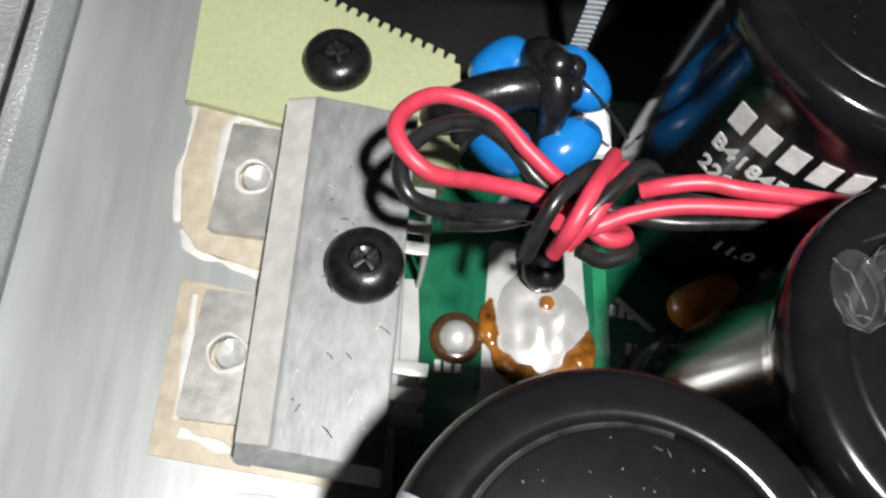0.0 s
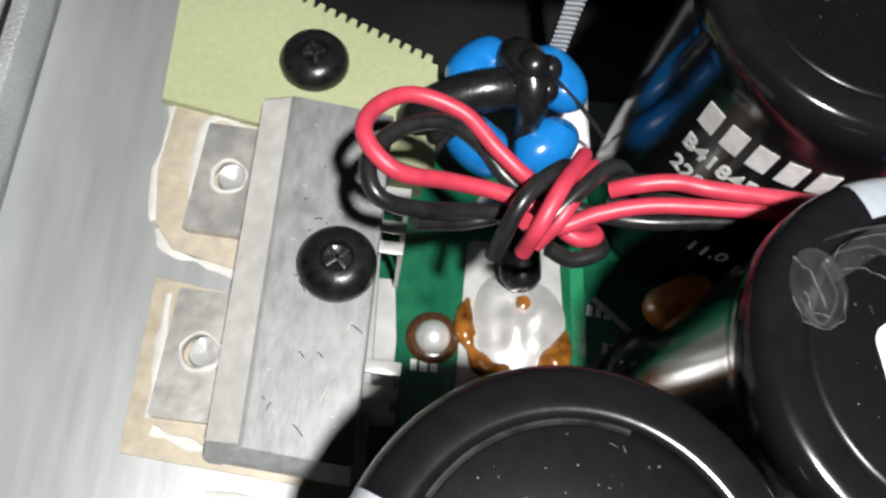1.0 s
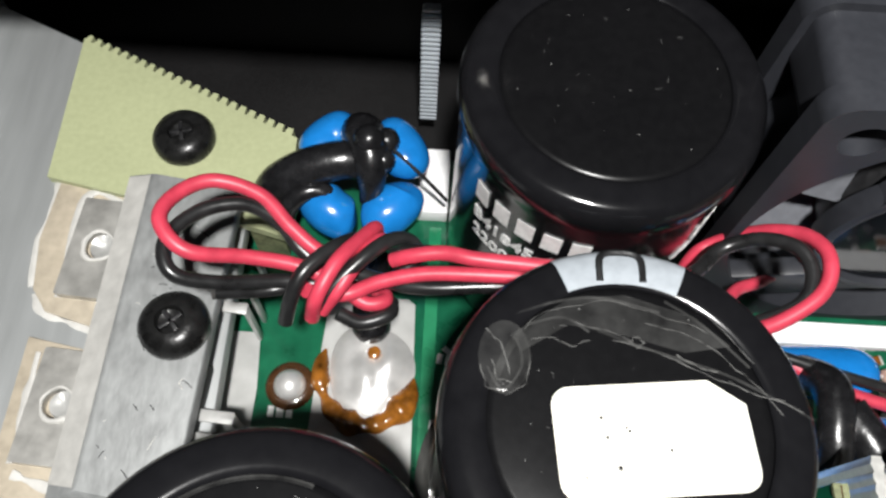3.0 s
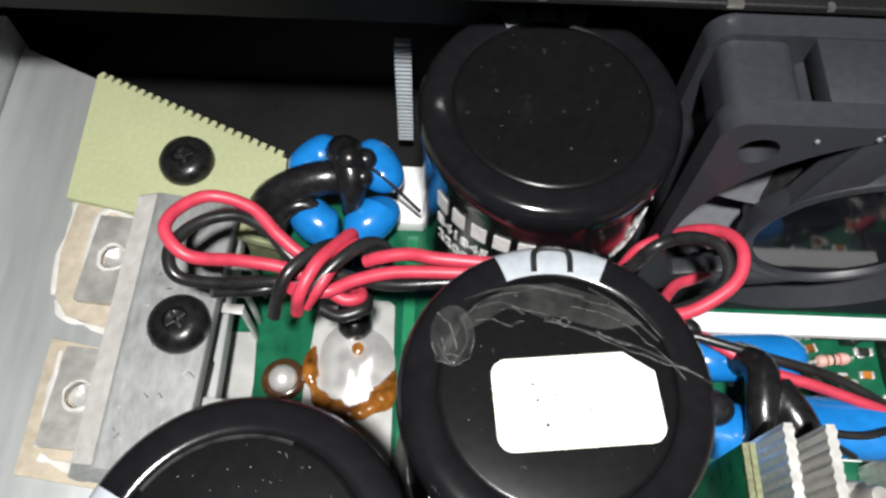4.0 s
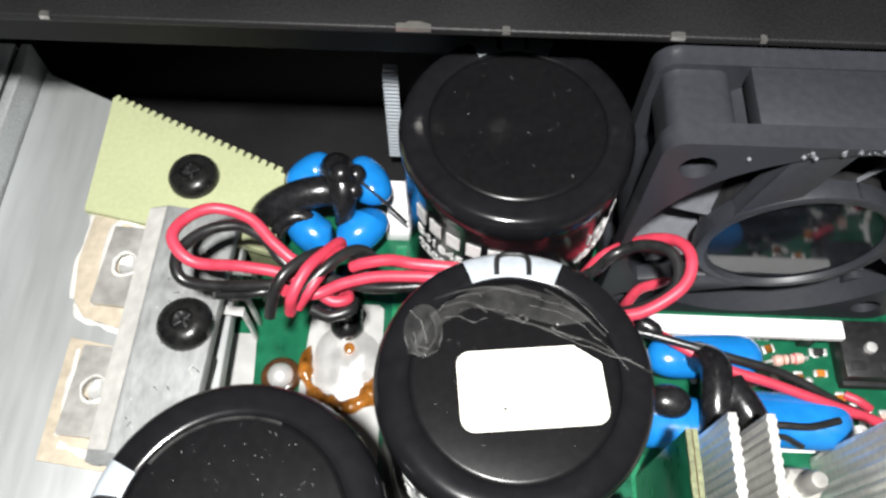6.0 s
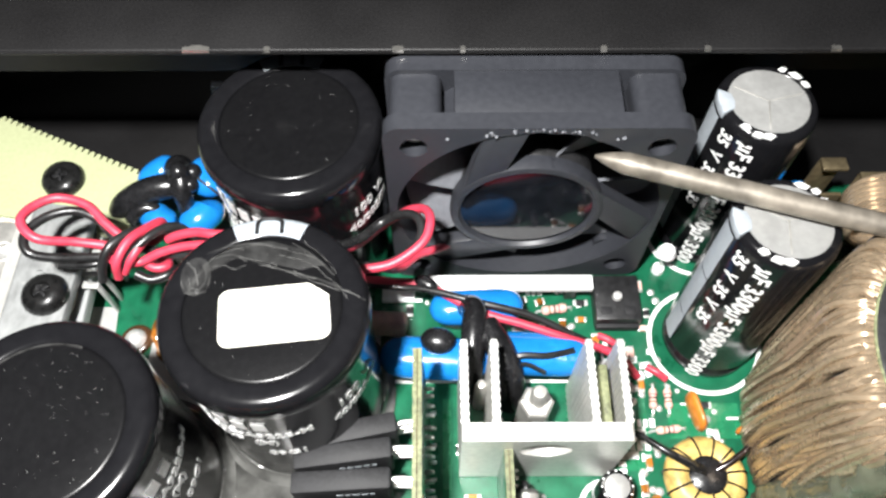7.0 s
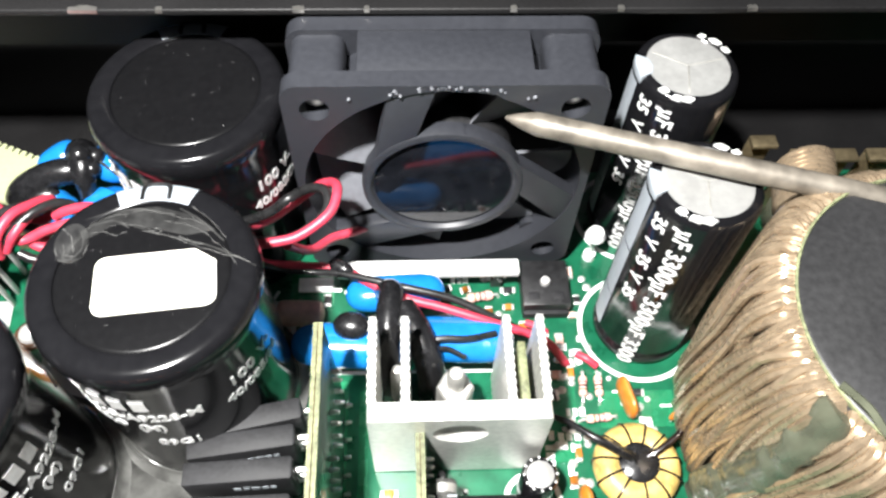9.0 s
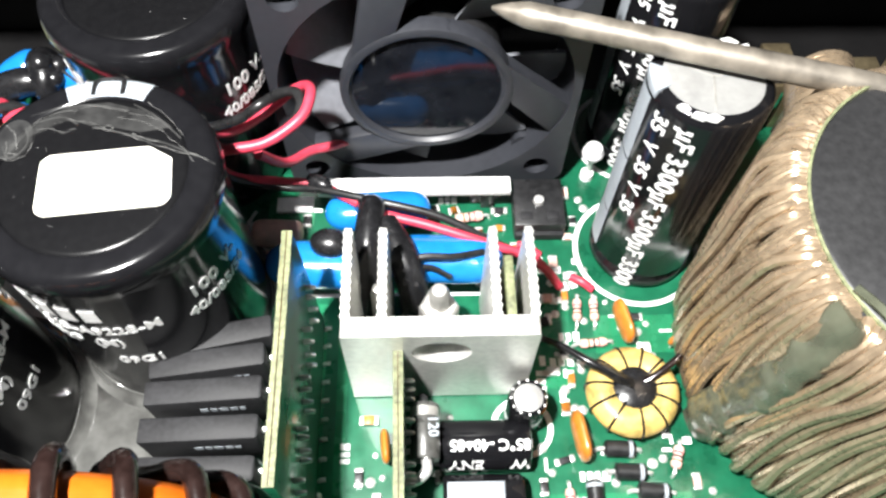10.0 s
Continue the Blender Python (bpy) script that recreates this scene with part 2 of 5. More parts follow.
def bars(widths, height, gap, depth=0.06):
    bm, x = bmesh.new(), 0.0
    for w in widths:
        n = max(1, int(w / 0.8))
        for k in range(n):
            block(x + w * k / n, x + w * (k + 1) / n, 0, height, 0, depth, bm=bm)
        x += w + gap
    return bm


def plate_holes(outline, holes, z0, z1):
    """A plate in the xy plane with round or shaped holes through it."""
    bm = bmesh.new()
    edges = []
    for loop in [outline, *holes]:
        vs = [bm.verts.new((x, y, z0)) for x, y in loop]
        edges += [bm.edges.new((vs[k], vs[(k + 1) % len(vs)])) for k in range(len(vs))]
    bmesh.ops.triangle_fill(bm, use_beauty=True, use_dissolve=False, edges=edges)
    got = bmesh.ops.extrude_face_region(bm, geom=bm.faces[:])
    bmesh.ops.translate(bm, vec=(0, 0, z1 - z0), verts=[g for g in got["geom"] if isinstance(g, bmesh.types.BMVert)])
    bmesh.ops.recalc_face_normals(bm, faces=bm.faces[:])
    return bm


def circle(cx, cy, r, n=40, a0=0.0, a1=360.0, ry=None):
    full = abs(a1 - a0) > 359
    return [(cx + r * math.cos(radians(a0 + (a1 - a0) * k / (n if full else n - 1))), cy + (ry or r) * math.sin(radians(a0 + (a1 - a0) * k / (n if full else n - 1)))) for k in range(n)]


def round_rect(x0, x1, y0, y1, r, n=6):
    pts = []
    for cx, cy, a in ((x1 - r, y1 - r, 0), (x0 + r, y1 - r, 90), (x0 + r, y0 + r, 180), (x1 - r, y0 + r, 270)):
        pts += [(cx + r * math.cos(radians(a + 90 * k / n)), cy + r * math.sin(radians(a + 90 * k / n))) for k in range(n + 1)]
    return pts


def rough_line(a, b, n, amount, seed):
    rng = random.Random(seed)
    return [(a[0] + (b[0] - a[0]) * k / n + rng.uniform(-amount, amount), a[1] + (b[1] - a[1]) * k / n + rng.uniform(-amount, amount)) for k in range(n)]


# ---- the setting: tray, panel, board ----
tagged(part("ground", block(-900, 900, -900, 900, -31, -30), "table"), "pale blue table top under the opened unit", "table top", kind="structure")
tagged(part("floor", block(-75, 230, -140, 98, -8, -7), "panel"), "black steel bottom tray of the unit", "tray", kind="structure")
tagged(part("wall_north", block(-75, 232, 97, 98.5, -8, 32), "panel"), "black steel rear wall of the tray", "panel", kind="structure")
tagged(part("wall_east", block(230, 232, -140, 97, -8, 32), "panel"), "black steel side wall of the tray", "panel", kind="structure")
tagged(part("wall_south", block(-75, 230, -142, -140, -8, 32), "panel"), "black steel front wall of the tray", "panel", kind="structure")
flange = tagged(part("trim_north", block(-62, 232, 63.8, 75.4, 51.0, 52.2, 0.35, 3), "panel"), "black folded steel cross flange with chipped edge", "flange", kind="structure")
part("end_post", block(-60, -57, 66, 76, -7, 51, 0.3), "panel", flange)
part("end_post", block(226, 229, 66, 76, -7, 51, 0.3), "panel", flange)
part("web", block(-57, 226, 74, 75.2, 36, 51), "panel", flange)
rng = random.Random(5)
for cx, w in ((34.4, 2.2), (46, 0.5), (67.4, 0.9), (78, 0.4), (101, 0.5), (-12, 0.6), (118, 0.5), (139, 0.8)):
    worn = [(cx + w * (1 - 2 * k / 8), 64.5 + 0.35 * w ** 0.5 * rng.uniform(0.2, 1.0) * math.sin(math.pi * k / 8)) for k in range(9)]
    part("paint_chip", prism([(cx - w, 63.73), (cx + w, 63.73)] + worn, 51.6, 52.23), "steel", flange, "bare metal chip in the paint")


def pan_screw(x, y, z, r, label, material="dark_steel", turn=20.0, h=2.9):
    t = thing("screw", x, y, z, label, "screw", "screws", rz=turn)
    part("head", lathe([(r * 0.96, 0), (r, 0.3), (r * 0.99, h * 0.45), (r * 0.85, h * 0.8), (r * 0.55, h * 0.98), (r * 0.42, h), (r * 0.36, h * 0.72), (0, h * 0.5)], 36), material, t)
    for k in (0, 90):
        bm = block(-r * 0.36, r * 0.36, -0.28, 0.28, h * 0.66, h * 0.93, 0.1)
        bmesh.ops.rotate(bm, cent=(0, 0, 0), matrix=Matrix.Rotation(radians(k), 3, "Z"), verts=bm.verts)
        part("slot", bm, "black", t)
    return t


pan_screw(-10.2, 71.4, 52.2, 2.5, "bright zinc cross-head screw in the black flange", "steel", 35, 1.2)

board = tagged(part("circuit_board", block(-6, 215, -110, 72, -1.6, 0, 0.1), "pcb"), "green circuit board with white printed legend", "circuit board", kind="structure")


def legend(outline_bm, label=""):
    return part("legend", outline_bm, "silk", board, label)


def strip_line(pts, w):
    bm = bmesh.new()
    for a, b in zip(pts, pts[1:]):
        d = Vector((b[0] - a[0], b[1] - a[1], 0)).normalized() * w / 2
        n = Vector((-d.y, d.x, 0))
        q = [Vector((a[0], a[1], 0)) - d - n, Vector((b[0], b[1], 0)) + d - n, Vector((b[0], b[1], 0)) + d + n, Vector((a[0], a[1], 0)) - d + n]
        join(bm, prism([(v.x, v.y) for v in q], 0.005, 0.05))
    return bm


for cx, cy, r in ((127.6, 34.0, 11.0), (130.0, 60.0, 11.0), (104.5, 1.5, 4.6)):
    legend(lathe([(r - 0.45, 0.004), (r - 0.45, 0.05), (r + 0.45, 0.05), (r + 0.45, 0.004), (r - 0.45, 0.004)], 60)).matrix_basis = pose(cx * MM, cy * MM, 0)
legend(strip_line([(58, 43), (56.5, 40), (56.5, 25.6), (78, 25.6)], 0.7))
legend(strip_line([(80, 25.6), (103, 25.6)], 0.6))
legend(strip_line([(63.5, 43.3), (70, 43.3)], 0.8))
legend(strip_line([(33.5, 41), (38, 37), (42, 35.4)], 0.8))
legend(strip_line([(32.5, 28), (36, 31.5)], 0.8))
legend(strip_line([(40, 32.5), (40.3, 36)], 0.8))
rng = random.Random(4)
for x, y, n, turn in ((34.2, 39.6, 3, -8), (36.0, 34.6, 3, -6), (33.6, 30.2, 3, -5), (11.8, 30.9, 3, 0), (63, 22, 3, 0), (110, 30, 4, 0), (114, 17, 3, 0), (112, 12.5, 3, 0), (111, 7, 4, 90), (115, -6.5, 4, 0), (126.5, 17.5, 3, 80), (128, 12.5, 3, 80), (110, -12, 4, 0), (80, -14, 4, 0), (79, -3, 3, 90), (109, 33, 3, 0), (116, 26.5, 3, 20), (94, 45, 3, 0), (100, 45.5, 3, 0), (86, 46, 2, 0), (120, -14, 4, 0), (129, -12, 3, 0)):
    bm = bars([rng.uniform(0.7, 1.2) for _ in range(n)], 1.5, 0.35, 0.04)
    ob = legend(bm)
    ob.matrix_basis = pose((x - 2) * MM, (y - 0.7) * MM, 0.00001, 0, 0, turn)
for k in range(46):
    x, y = rng.uniform(105, 133), rng.uniform(-16, 33)
    if (x - 127.6) ** 2 + (y - 34) ** 2 < 150 or (x - 122.2) ** 2 + (y - 6) ** 2 < 75 or (x - 157.5) ** 2 + (y - 11) ** 2 < 800:
        continue
    w, d = rng.choice(((1.6, 0.6), (0.6, 1.6), (1.4, 1.2), (2.4, 0.5), (0.5, 2.2), (1.0, 1.8)))
    legend(block(x, x + w, y, y + d, 0.005, 0.045))
for x0, x1, y0, y1 in ((30.2, 32.0, 20, 60), (70, 72.5, -20, 24), (60.5, 69, 40, 47.5), (106, 114, 8, 24), (118, 132, 14, 21), (108, 130, -20, -9), (74.5, 76.2, -30, 22)):
    part("copper_trace", block(x0, x1, y0, y1, 0.0, 0.035), "trace", board, "paler green copper track")
part("bare_patch", prism(round_rect(57, 62, 27, 41, 0.5), 0.003, 0.03), "silk", board)
for outline in (
    [(15.5, 28.7), (14.0, 24.0), (14.5, 12.0), (29.8, 12.0), (29.4, 30.0), (28.8, 47.4), (27.8, 48.2), (17.2, 48.2), (16.5, 47.4), (15.7, 33.9)][::-1],
    [(2.0, 24.0), (7.6, 24.0), (7.9, 34.0), (7.3, 42.0), (2.0, 42.0)],
    [(33.4, 8.0), (38.0, 8.0), (38.0, 25.0), (35.0, 30.0), (33.2, 29.0)],
):
    part("bare_patch", prism(outline, 0.003, 0.045), "tin_plane", board, "bare tinned copper plane")


# ---- heat spreader, clamp bar and power devices ----
spreader = tagged(part("heat_spreader", prism([(-37.9, -60), (5.2, -60), (5.2, 70.2), (-37.9, 89.4)], 6.5, 9.5, 0.25), "alu"), "brushed aluminium heat spreader plate along the tray side", "metal plate")
for x0, x1 in ((-40.4, -38.3), (-70, -41.3)):
    tagged(part("side_rail", block(x0, x1, -100, 91, -7, 15.5, 0.4, 3), "alu_rail"), "satin aluminium side rail with a narrow groove", "metal rail", "side rails")
# No seal here: black strip added to keep the groove as dark as shade.
tagged(part("gasket", block(-41.28, -40.42, -100, 90, -7, 14.9), "black"), "black filler strip standing in for shade in the rail groove", "gasket")
for x in (-20, -2):
    part("pillar", lathe([(0, -7), (2.5, -7), (2.5, 6.5), (0, 6.5)], 20), "steel", spreader)
teeth = []
a, b = Vector((-22.6, 83.4)), Vector((10.6, 68.5))
for k in range(23):
    p = a.lerp(b, k / 23)
    n = Vector((0.41, 0.91))
    teeth += [tuple(p - n * 0.9), tuple(p.lerp(b, 0.2 / 23 * 1) + n * 0.15), tuple(a.lerp(b, (k + 0.55) / 23) + n * 0.2), tuple(a.lerp(b, (k + 0.75) / 23) - n * 0.9)]
fibre = tagged(part("insulating_plate", prism([(-22.4, 59.0), (5.0, 53.5), (10.9, 52.0), (10.7, 67.6)] + teeth[::-1], 9.5, 11.0), "fr4"), "pale green fibreglass plate with a saw-toothed edge", "insulating plate")
part("support", block(5.4, 10, 54, 66, 0, 9.5, 0.2), "fr4_edge", fibre)
pan_screw(-4.8, 66.0, 11.0, 4.3, "black domed cross-head screw on the fibreglass plate", turn=15)


def power_device(x, y, label, pad_outline, legs):
    pad = tagged(part("insulating_pad", prism(pad_outline, 9.5, 10.0, 0.12), "mica"), "tan insulating pad under a power transistor tab", "insulating pad", "insulating pads")
    t = thing("power_transistor", x, y, 10.0, label, "transistor", "clamped power transistors", rz=-4)
    part("tab", plate_holes(round_rect(-6.2, 3, -7, 7, 0.3), [circle(-2.4, 0.2, 1.9, 28)], 0, 1.3), "tin_mask", t, "bright tinned metal tab with a hole")
    part("body", block(0.6, 14.6, -7.2, 7.2, 0.1, 3.3, 0.35), "grey_body", t)
    part("thermal_paste", tube([((2.05 + 0.12 * math.sin(2 * g + y) + 0.06 * math.sin(7 * g)) * math.cos(g), (2.05 + 0.12 * math.sin(3 * g + x)) * math.sin(g), 1.34) for g in [6.283 * q / 28 for q in range(28)]], lambda q: 0.24 + 0.13 * math.sin(6.283 * q + y) + 0.05 * math.sin(31 * q), 8, 2, closed=True), "paste", t, "ring of white paste").matrix_basis = pose(-0.0024, 0.0002, 0)
    plug = lathe([(0, 0.4), (0.7, 0.5), (1.2, 0.75), (1.6, 0.85), (1.85, 0.2)], 22)
    for v in plug.verts:
        v.co.z += 0.5 * noise.noise(v.co * 0.8 + Vector((x, y, 0)))
    part("thermal_paste", plug, "tin_plane", t, "greyish paste pressed up through the hole").matrix_basis = pose(-0.0021, 0.0004, 0)
    for dy in legs:
        leg = block(14.2, 18.8, dy - 0.75, dy + 0.75, 1.25, 1.75, 0.12)
        block(18.2, 18.8, dy - 0.5, dy + 0.5, -10.0, 1.5, 0.1, bm=leg)
        part("leg", leg, "tin_plane", t, "flat tinned leg bent down to the board")
    return t


power_device(-10.6, 48.6, "power transistor with bright tab under the clamp bar", [(-11, 38.0), (3, 36.8), (4, 55), (-11.6, 57.0), (-20.8, 60.0), (-21.6, 50), (-20.6, 43), (-18.3, 40.0)], (-6.0, -3.4, 1.0))
power_device(-10.6, 27.6, "power transistor with bright tab, pasted edges", [(-19.7, 17.4), (0.6, 14.8), (3.5, 34), (-11.6, 35.2), (-19.4, 36.6)], (-4.4, -1.8, 1.0))
paste = [((-20.9, 43.4), (-21.7, 50), (-21.3, 56), (-20.9, 59.6)), ((-11.0, 37.7), (-15, 38.8), (-18.3, 39.8), (-20.4, 42.4)), ((-16.9, 19.8), (-11, 18.0)), ((-17.2, 21), (-17.5, 34.6)), ((-17.0, 42.0), (-16.9, 56.5), (-11.2, 56)), ((-10.5, 13.9), (0, 12.4))]
for k, run in enumerate(paste):
    pts = [(x + random.uniform(-0.15, 0.15), y, 9.6 + (0.5 if k in (2, 3, 4) else 0)) for x, y in run]
    smear = tube(pts, lambda s, k=k: 0.5 + 0.22 * math.sin(9 * s + k) + 0.1 * math.sin(23 * s + 2 * k), 8, 8)
    for v in smear.verts:
        v.co.z = pts[0][2] + 0.35 * (v.co.z - pts[0][2])
        v.co.x += 0.14 * noise.noise(v.co * 0.6)
    tagged(part("thermal_paste", smear, "paste"), "white thermal paste squeezed out beside a pad", "thermal paste", "paste beads")
bar = bmesh.new()
profile = [(-10.1, 11.9), (-8.6, 11.9), (-8.4, 13.5), (5.2, 13.4), (5.2, 15.8), (5.0, 16.0), (-6.3, 16.2), (-6.7, 16.0), (-10.2, 14.3)]
ends = []
for y, shift in ((17.6, -0.35), (56.6, 0.35)):
    ends.append([bar.verts.new((x + shift - (0.9 if y < 30 and x > 0 else 0.0), y - 0.12 * (x + 6) + (0.0 if y < 30 else 1.0) - (1.5 if y < 30 and z < 14.5 else 0.0), z)) for x, z in profile])
n = len(profile)
bar.faces.new(ends[0])
bar.faces.new(ends[1][::-1])
for k in range(n):
    bar.faces.new((ends[0][k], ends[1][k], ends[1][(k + 1) % n], ends[0][(k + 1) % n]))
bmesh.ops.recalc_face_normals(bar, faces=bar.faces[:])
bmesh.ops.bevel(bar, geom=bar.edges[:], offset=0.18, segments=2, profile=0.5, affect="EDGES")
clamp = thing("clamp_bar", 0, 0, 0, "scratched sawn aluminium clamp bar over the transistors", "clamp bar")
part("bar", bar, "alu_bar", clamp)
# Thin skin over the chamfer, its paler colour standing in for light.
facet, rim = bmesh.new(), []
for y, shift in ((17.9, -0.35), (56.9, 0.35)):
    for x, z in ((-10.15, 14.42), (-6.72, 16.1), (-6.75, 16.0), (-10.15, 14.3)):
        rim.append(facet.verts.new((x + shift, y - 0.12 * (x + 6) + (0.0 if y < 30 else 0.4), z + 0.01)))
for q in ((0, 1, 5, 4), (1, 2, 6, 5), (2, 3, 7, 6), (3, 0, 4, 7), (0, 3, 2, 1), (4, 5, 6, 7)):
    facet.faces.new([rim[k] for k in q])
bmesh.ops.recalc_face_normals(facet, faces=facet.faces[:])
part("chamfer", facet, "alu_bevel", clamp, "chamfer face coloured paler, as if lit")
rng = random.Random(41)
for _ in range(34):
    x, y, a, l = rng.uniform(-5.4, 3.4), rng.uniform(19, 54), rng.uniform(-1.2, 1.2), rng.choice((0.15, 0.2, 0.3, 0.45, 0.8))
    z = 16.19 - 0.0177 * (x + 6.3)
    part("gouge", tube([(x - l * math.cos(a), y - l * math.sin(a), z - 0.03), (x, y + 0.1, z), (x + l * math.cos(a), y + l * math.sin(a), z - 0.03)], 0.06, 6, 3), "dark_steel" if rng.random() < 0.6 else "alu_bevel", clamp)
pan_screw(0.7, 36.9, 16.05, 4.2, "black domed cross-head screw in the clamp bar", turn=40)


# ---- large screw-type and snap-in capacitors ----
def big_capacitor(x, y, turn, label, height=42.5, code=("09G1", 254, 25), shift=0.0):
    t = thing("capacitor", x, y, 0, label, "capacitor", "large black capacitors", rz=turn)
    h = height
    part("can", lathe([(0, 0.2), (15.0, 0.2), (15.5, 0.8), (15.55, 3), (15.45, 20), (15.5, h - 6), (15.75, h - 4.5), (16.0, h - 3.0), (15.97, h - 2.0), (15.75, h - 1.1), (15.3, h - 0.45), (14.8, h - 0.16), (14.1, h - 0.04), (13.4, h), (12.7, h - 0.03), (12.2, h - 0.12), (11.95, h - 0.32), (11.9, h - 0.6)], 80), "sleeve", t)
    part("vent_disc", lathe([(11.95, h - 0.6), (11.7, h - 0.36), (11.3, h - 0.3), (7, h - 0.27), (0, h - 0.25)], 60), "sleeve_top", t, "dull black top disc")
    mark = bmesh.new()
    n = 14
    for (r0, z0), (r1, z1) in (((12.2, h - 0.11), (12.7, h - 0.02)), ((12.7, h - 0.02), (13.4, h + 0.01)), ((13.4, h + 0.01), (14.1, h - 0.03)), ((14.1, h - 0.03), (14.8, h - 0.14)), ((14.8, h - 0.14), (15.32, h - 0.43)), ((15.32, h - 0.43), (15.77, h - 1.08)), ((15.77, h - 1.08), (16.0, h - 2.0))):
        for k in range(n):
            q = [radians(90 - 23 + 46 * (k + d) / n) for d in (0, 1)]
            vs = [mark.verts.new((r * math.cos(g), r * math.sin(g), z + 0.03)) for r, z, g in ((r0, z0, q[0]), (r1, z1, q[0]), (r1, z1, q[1]), (r0, z0, q[1]))]
            mark.faces.new(vs)
    bmesh.ops.remove_doubles(mark, verts=mark.verts, dist=0.001)
    part("polarity_mark", mark, "strip", t, "pale grey polarity stripe")
    loop = bmesh.new()
    arch = [(-1.9, 12.4), (-1.9, 14.2), (-1.6, 14.9), (-0.8, 15.25), (0.8, 15.25), (1.6, 14.9), (1.9, 14.2), (1.9, 12.4)]
    top = lambda r: h + 0.04 - max(0.0, r - 14.2) * 0.3 - max(0.0, 12.7 - r) * 0.2
    join(loop, tube([(px, py, top(py)) for px, py in arch], 0.34, 8, 5))
    part("minus_sign", loop, "black", t)
    for k in range(5):
        part("brand_mark", wrap(bars([2.1], 3.3, 0), 15.54, 209 + shift + 11.4 * k, h - 11.2), "print", t)
    for text, size, a, z in (("B41845-A9228-M", 2.95, 209, h - 15.2), ("2200\u00b5F  (M)", 2.95, 210, h - 19.0), (code[0], 3.0, code[1], h - code[2]), ("100 V-", 3.5, 309, h - 13.3), ("40/085/56", 2.9, 305, h - 17.3)):
        part("print", wrap(letters(text, size), 15.55, a + (shift if a < 300 else shift * 0.3), z), "print", t)
    return t


c1 = big_capacitor(18.9, 5.0, 87, "large black sleeved capacitor with a worn dusty top")
c2 = big_capacitor(47.8, 22.5, 1, "large black sleeved capacitor with a blank white label on top", shift=8.0)
c3 = big_capacitor(48.4, 57.6, 3, "large black sleeved capacitor beside the fan", 41.9, ("11.0", 237, 29.5))
sticker = bmesh.new()
join(sticker, prism([(8.1, 2.4), (5.2, 4.6)] + [p for p in round_rect(-8.2, 8.2, -4.6, 4.6, 1.6) if not (p[0] > 0 and p[1] > 0)], 0, 0.12))
lab = tagged(part("label", sticker, "label"), "blank cream-white paper label on the capacitor top", "label")
lab.matrix_basis = pose(0.0497, 0.0213, 0.04226, 0, 0, 6)
for x, y, s in ((-4.2, 1.9, 0.16), (-3.9, 0.3, 0.16), (-2.2, 1.0, 0.12), (-2.0, 0.7, 0.14), (-3.2, -2.2, 0.22), (1.2, -1.0, 0.14), (1.4, -2.0, 0.08), (-6.0, -2.8, 0.1)):
    part("speck", lathe([(s, 0.12), (s * 0.6, 0.16), (0, 0.17)], 8), "black", lab).matrix_basis = pose(x * MM, y * MM, 0)
tear = tube([(-2.0, -4.6, 0.1), (-1.2, -2.8, 0.17), (-0.9, -1.2, 0.12)], 0.22, 6, 6)
part("crease", tear, "label", lab)
# smeared clear tape on the middle capacitor
tape = thing("clear_tape", 47.8, 22.5, 42.3, "wrinkled clear tape smeared over the capacitor top", "tape")
rng = random.Random(8)
part("patch", prism(circle(-10.5, 5.0, 2.3, 18, ry=3.2), -0.1, 0.5, 0.2), "tape", tape)
part("patch", prism([(-10, 7), (-5, 10.5), (0, 11.2), (6, 9.5), (9, 7), (5, 6.2), (0, 7.4), (-5, 8.2), (-9, 5.5)], -0.15, 0.1, 0.05), "tape", tape)
for run in ([(-10.5, 8.5), (-6, 10.2), (-2, 10.8), (3, 9.7)], [(-2.5, 7.8), (1, 6.6), (5, 5.4), (9, 4.2), (15.3, 1.0)], [(3.5, 10.8), (6.5, 8.9), (10.4, 5.2)], [(-12.2, 4.5), (-10.6, 2.2), (-9.0, 4.4), (-9.6, 7)], [(-8.6, 8.0), (-5.5, 8.8), (-3.2, 7.6)]):
    part("wrinkle", tube([(x, y, 0.0 + rng.uniform(0, 0.15)) for x, y in run], 0.13, 6, 7), "tape", tape)


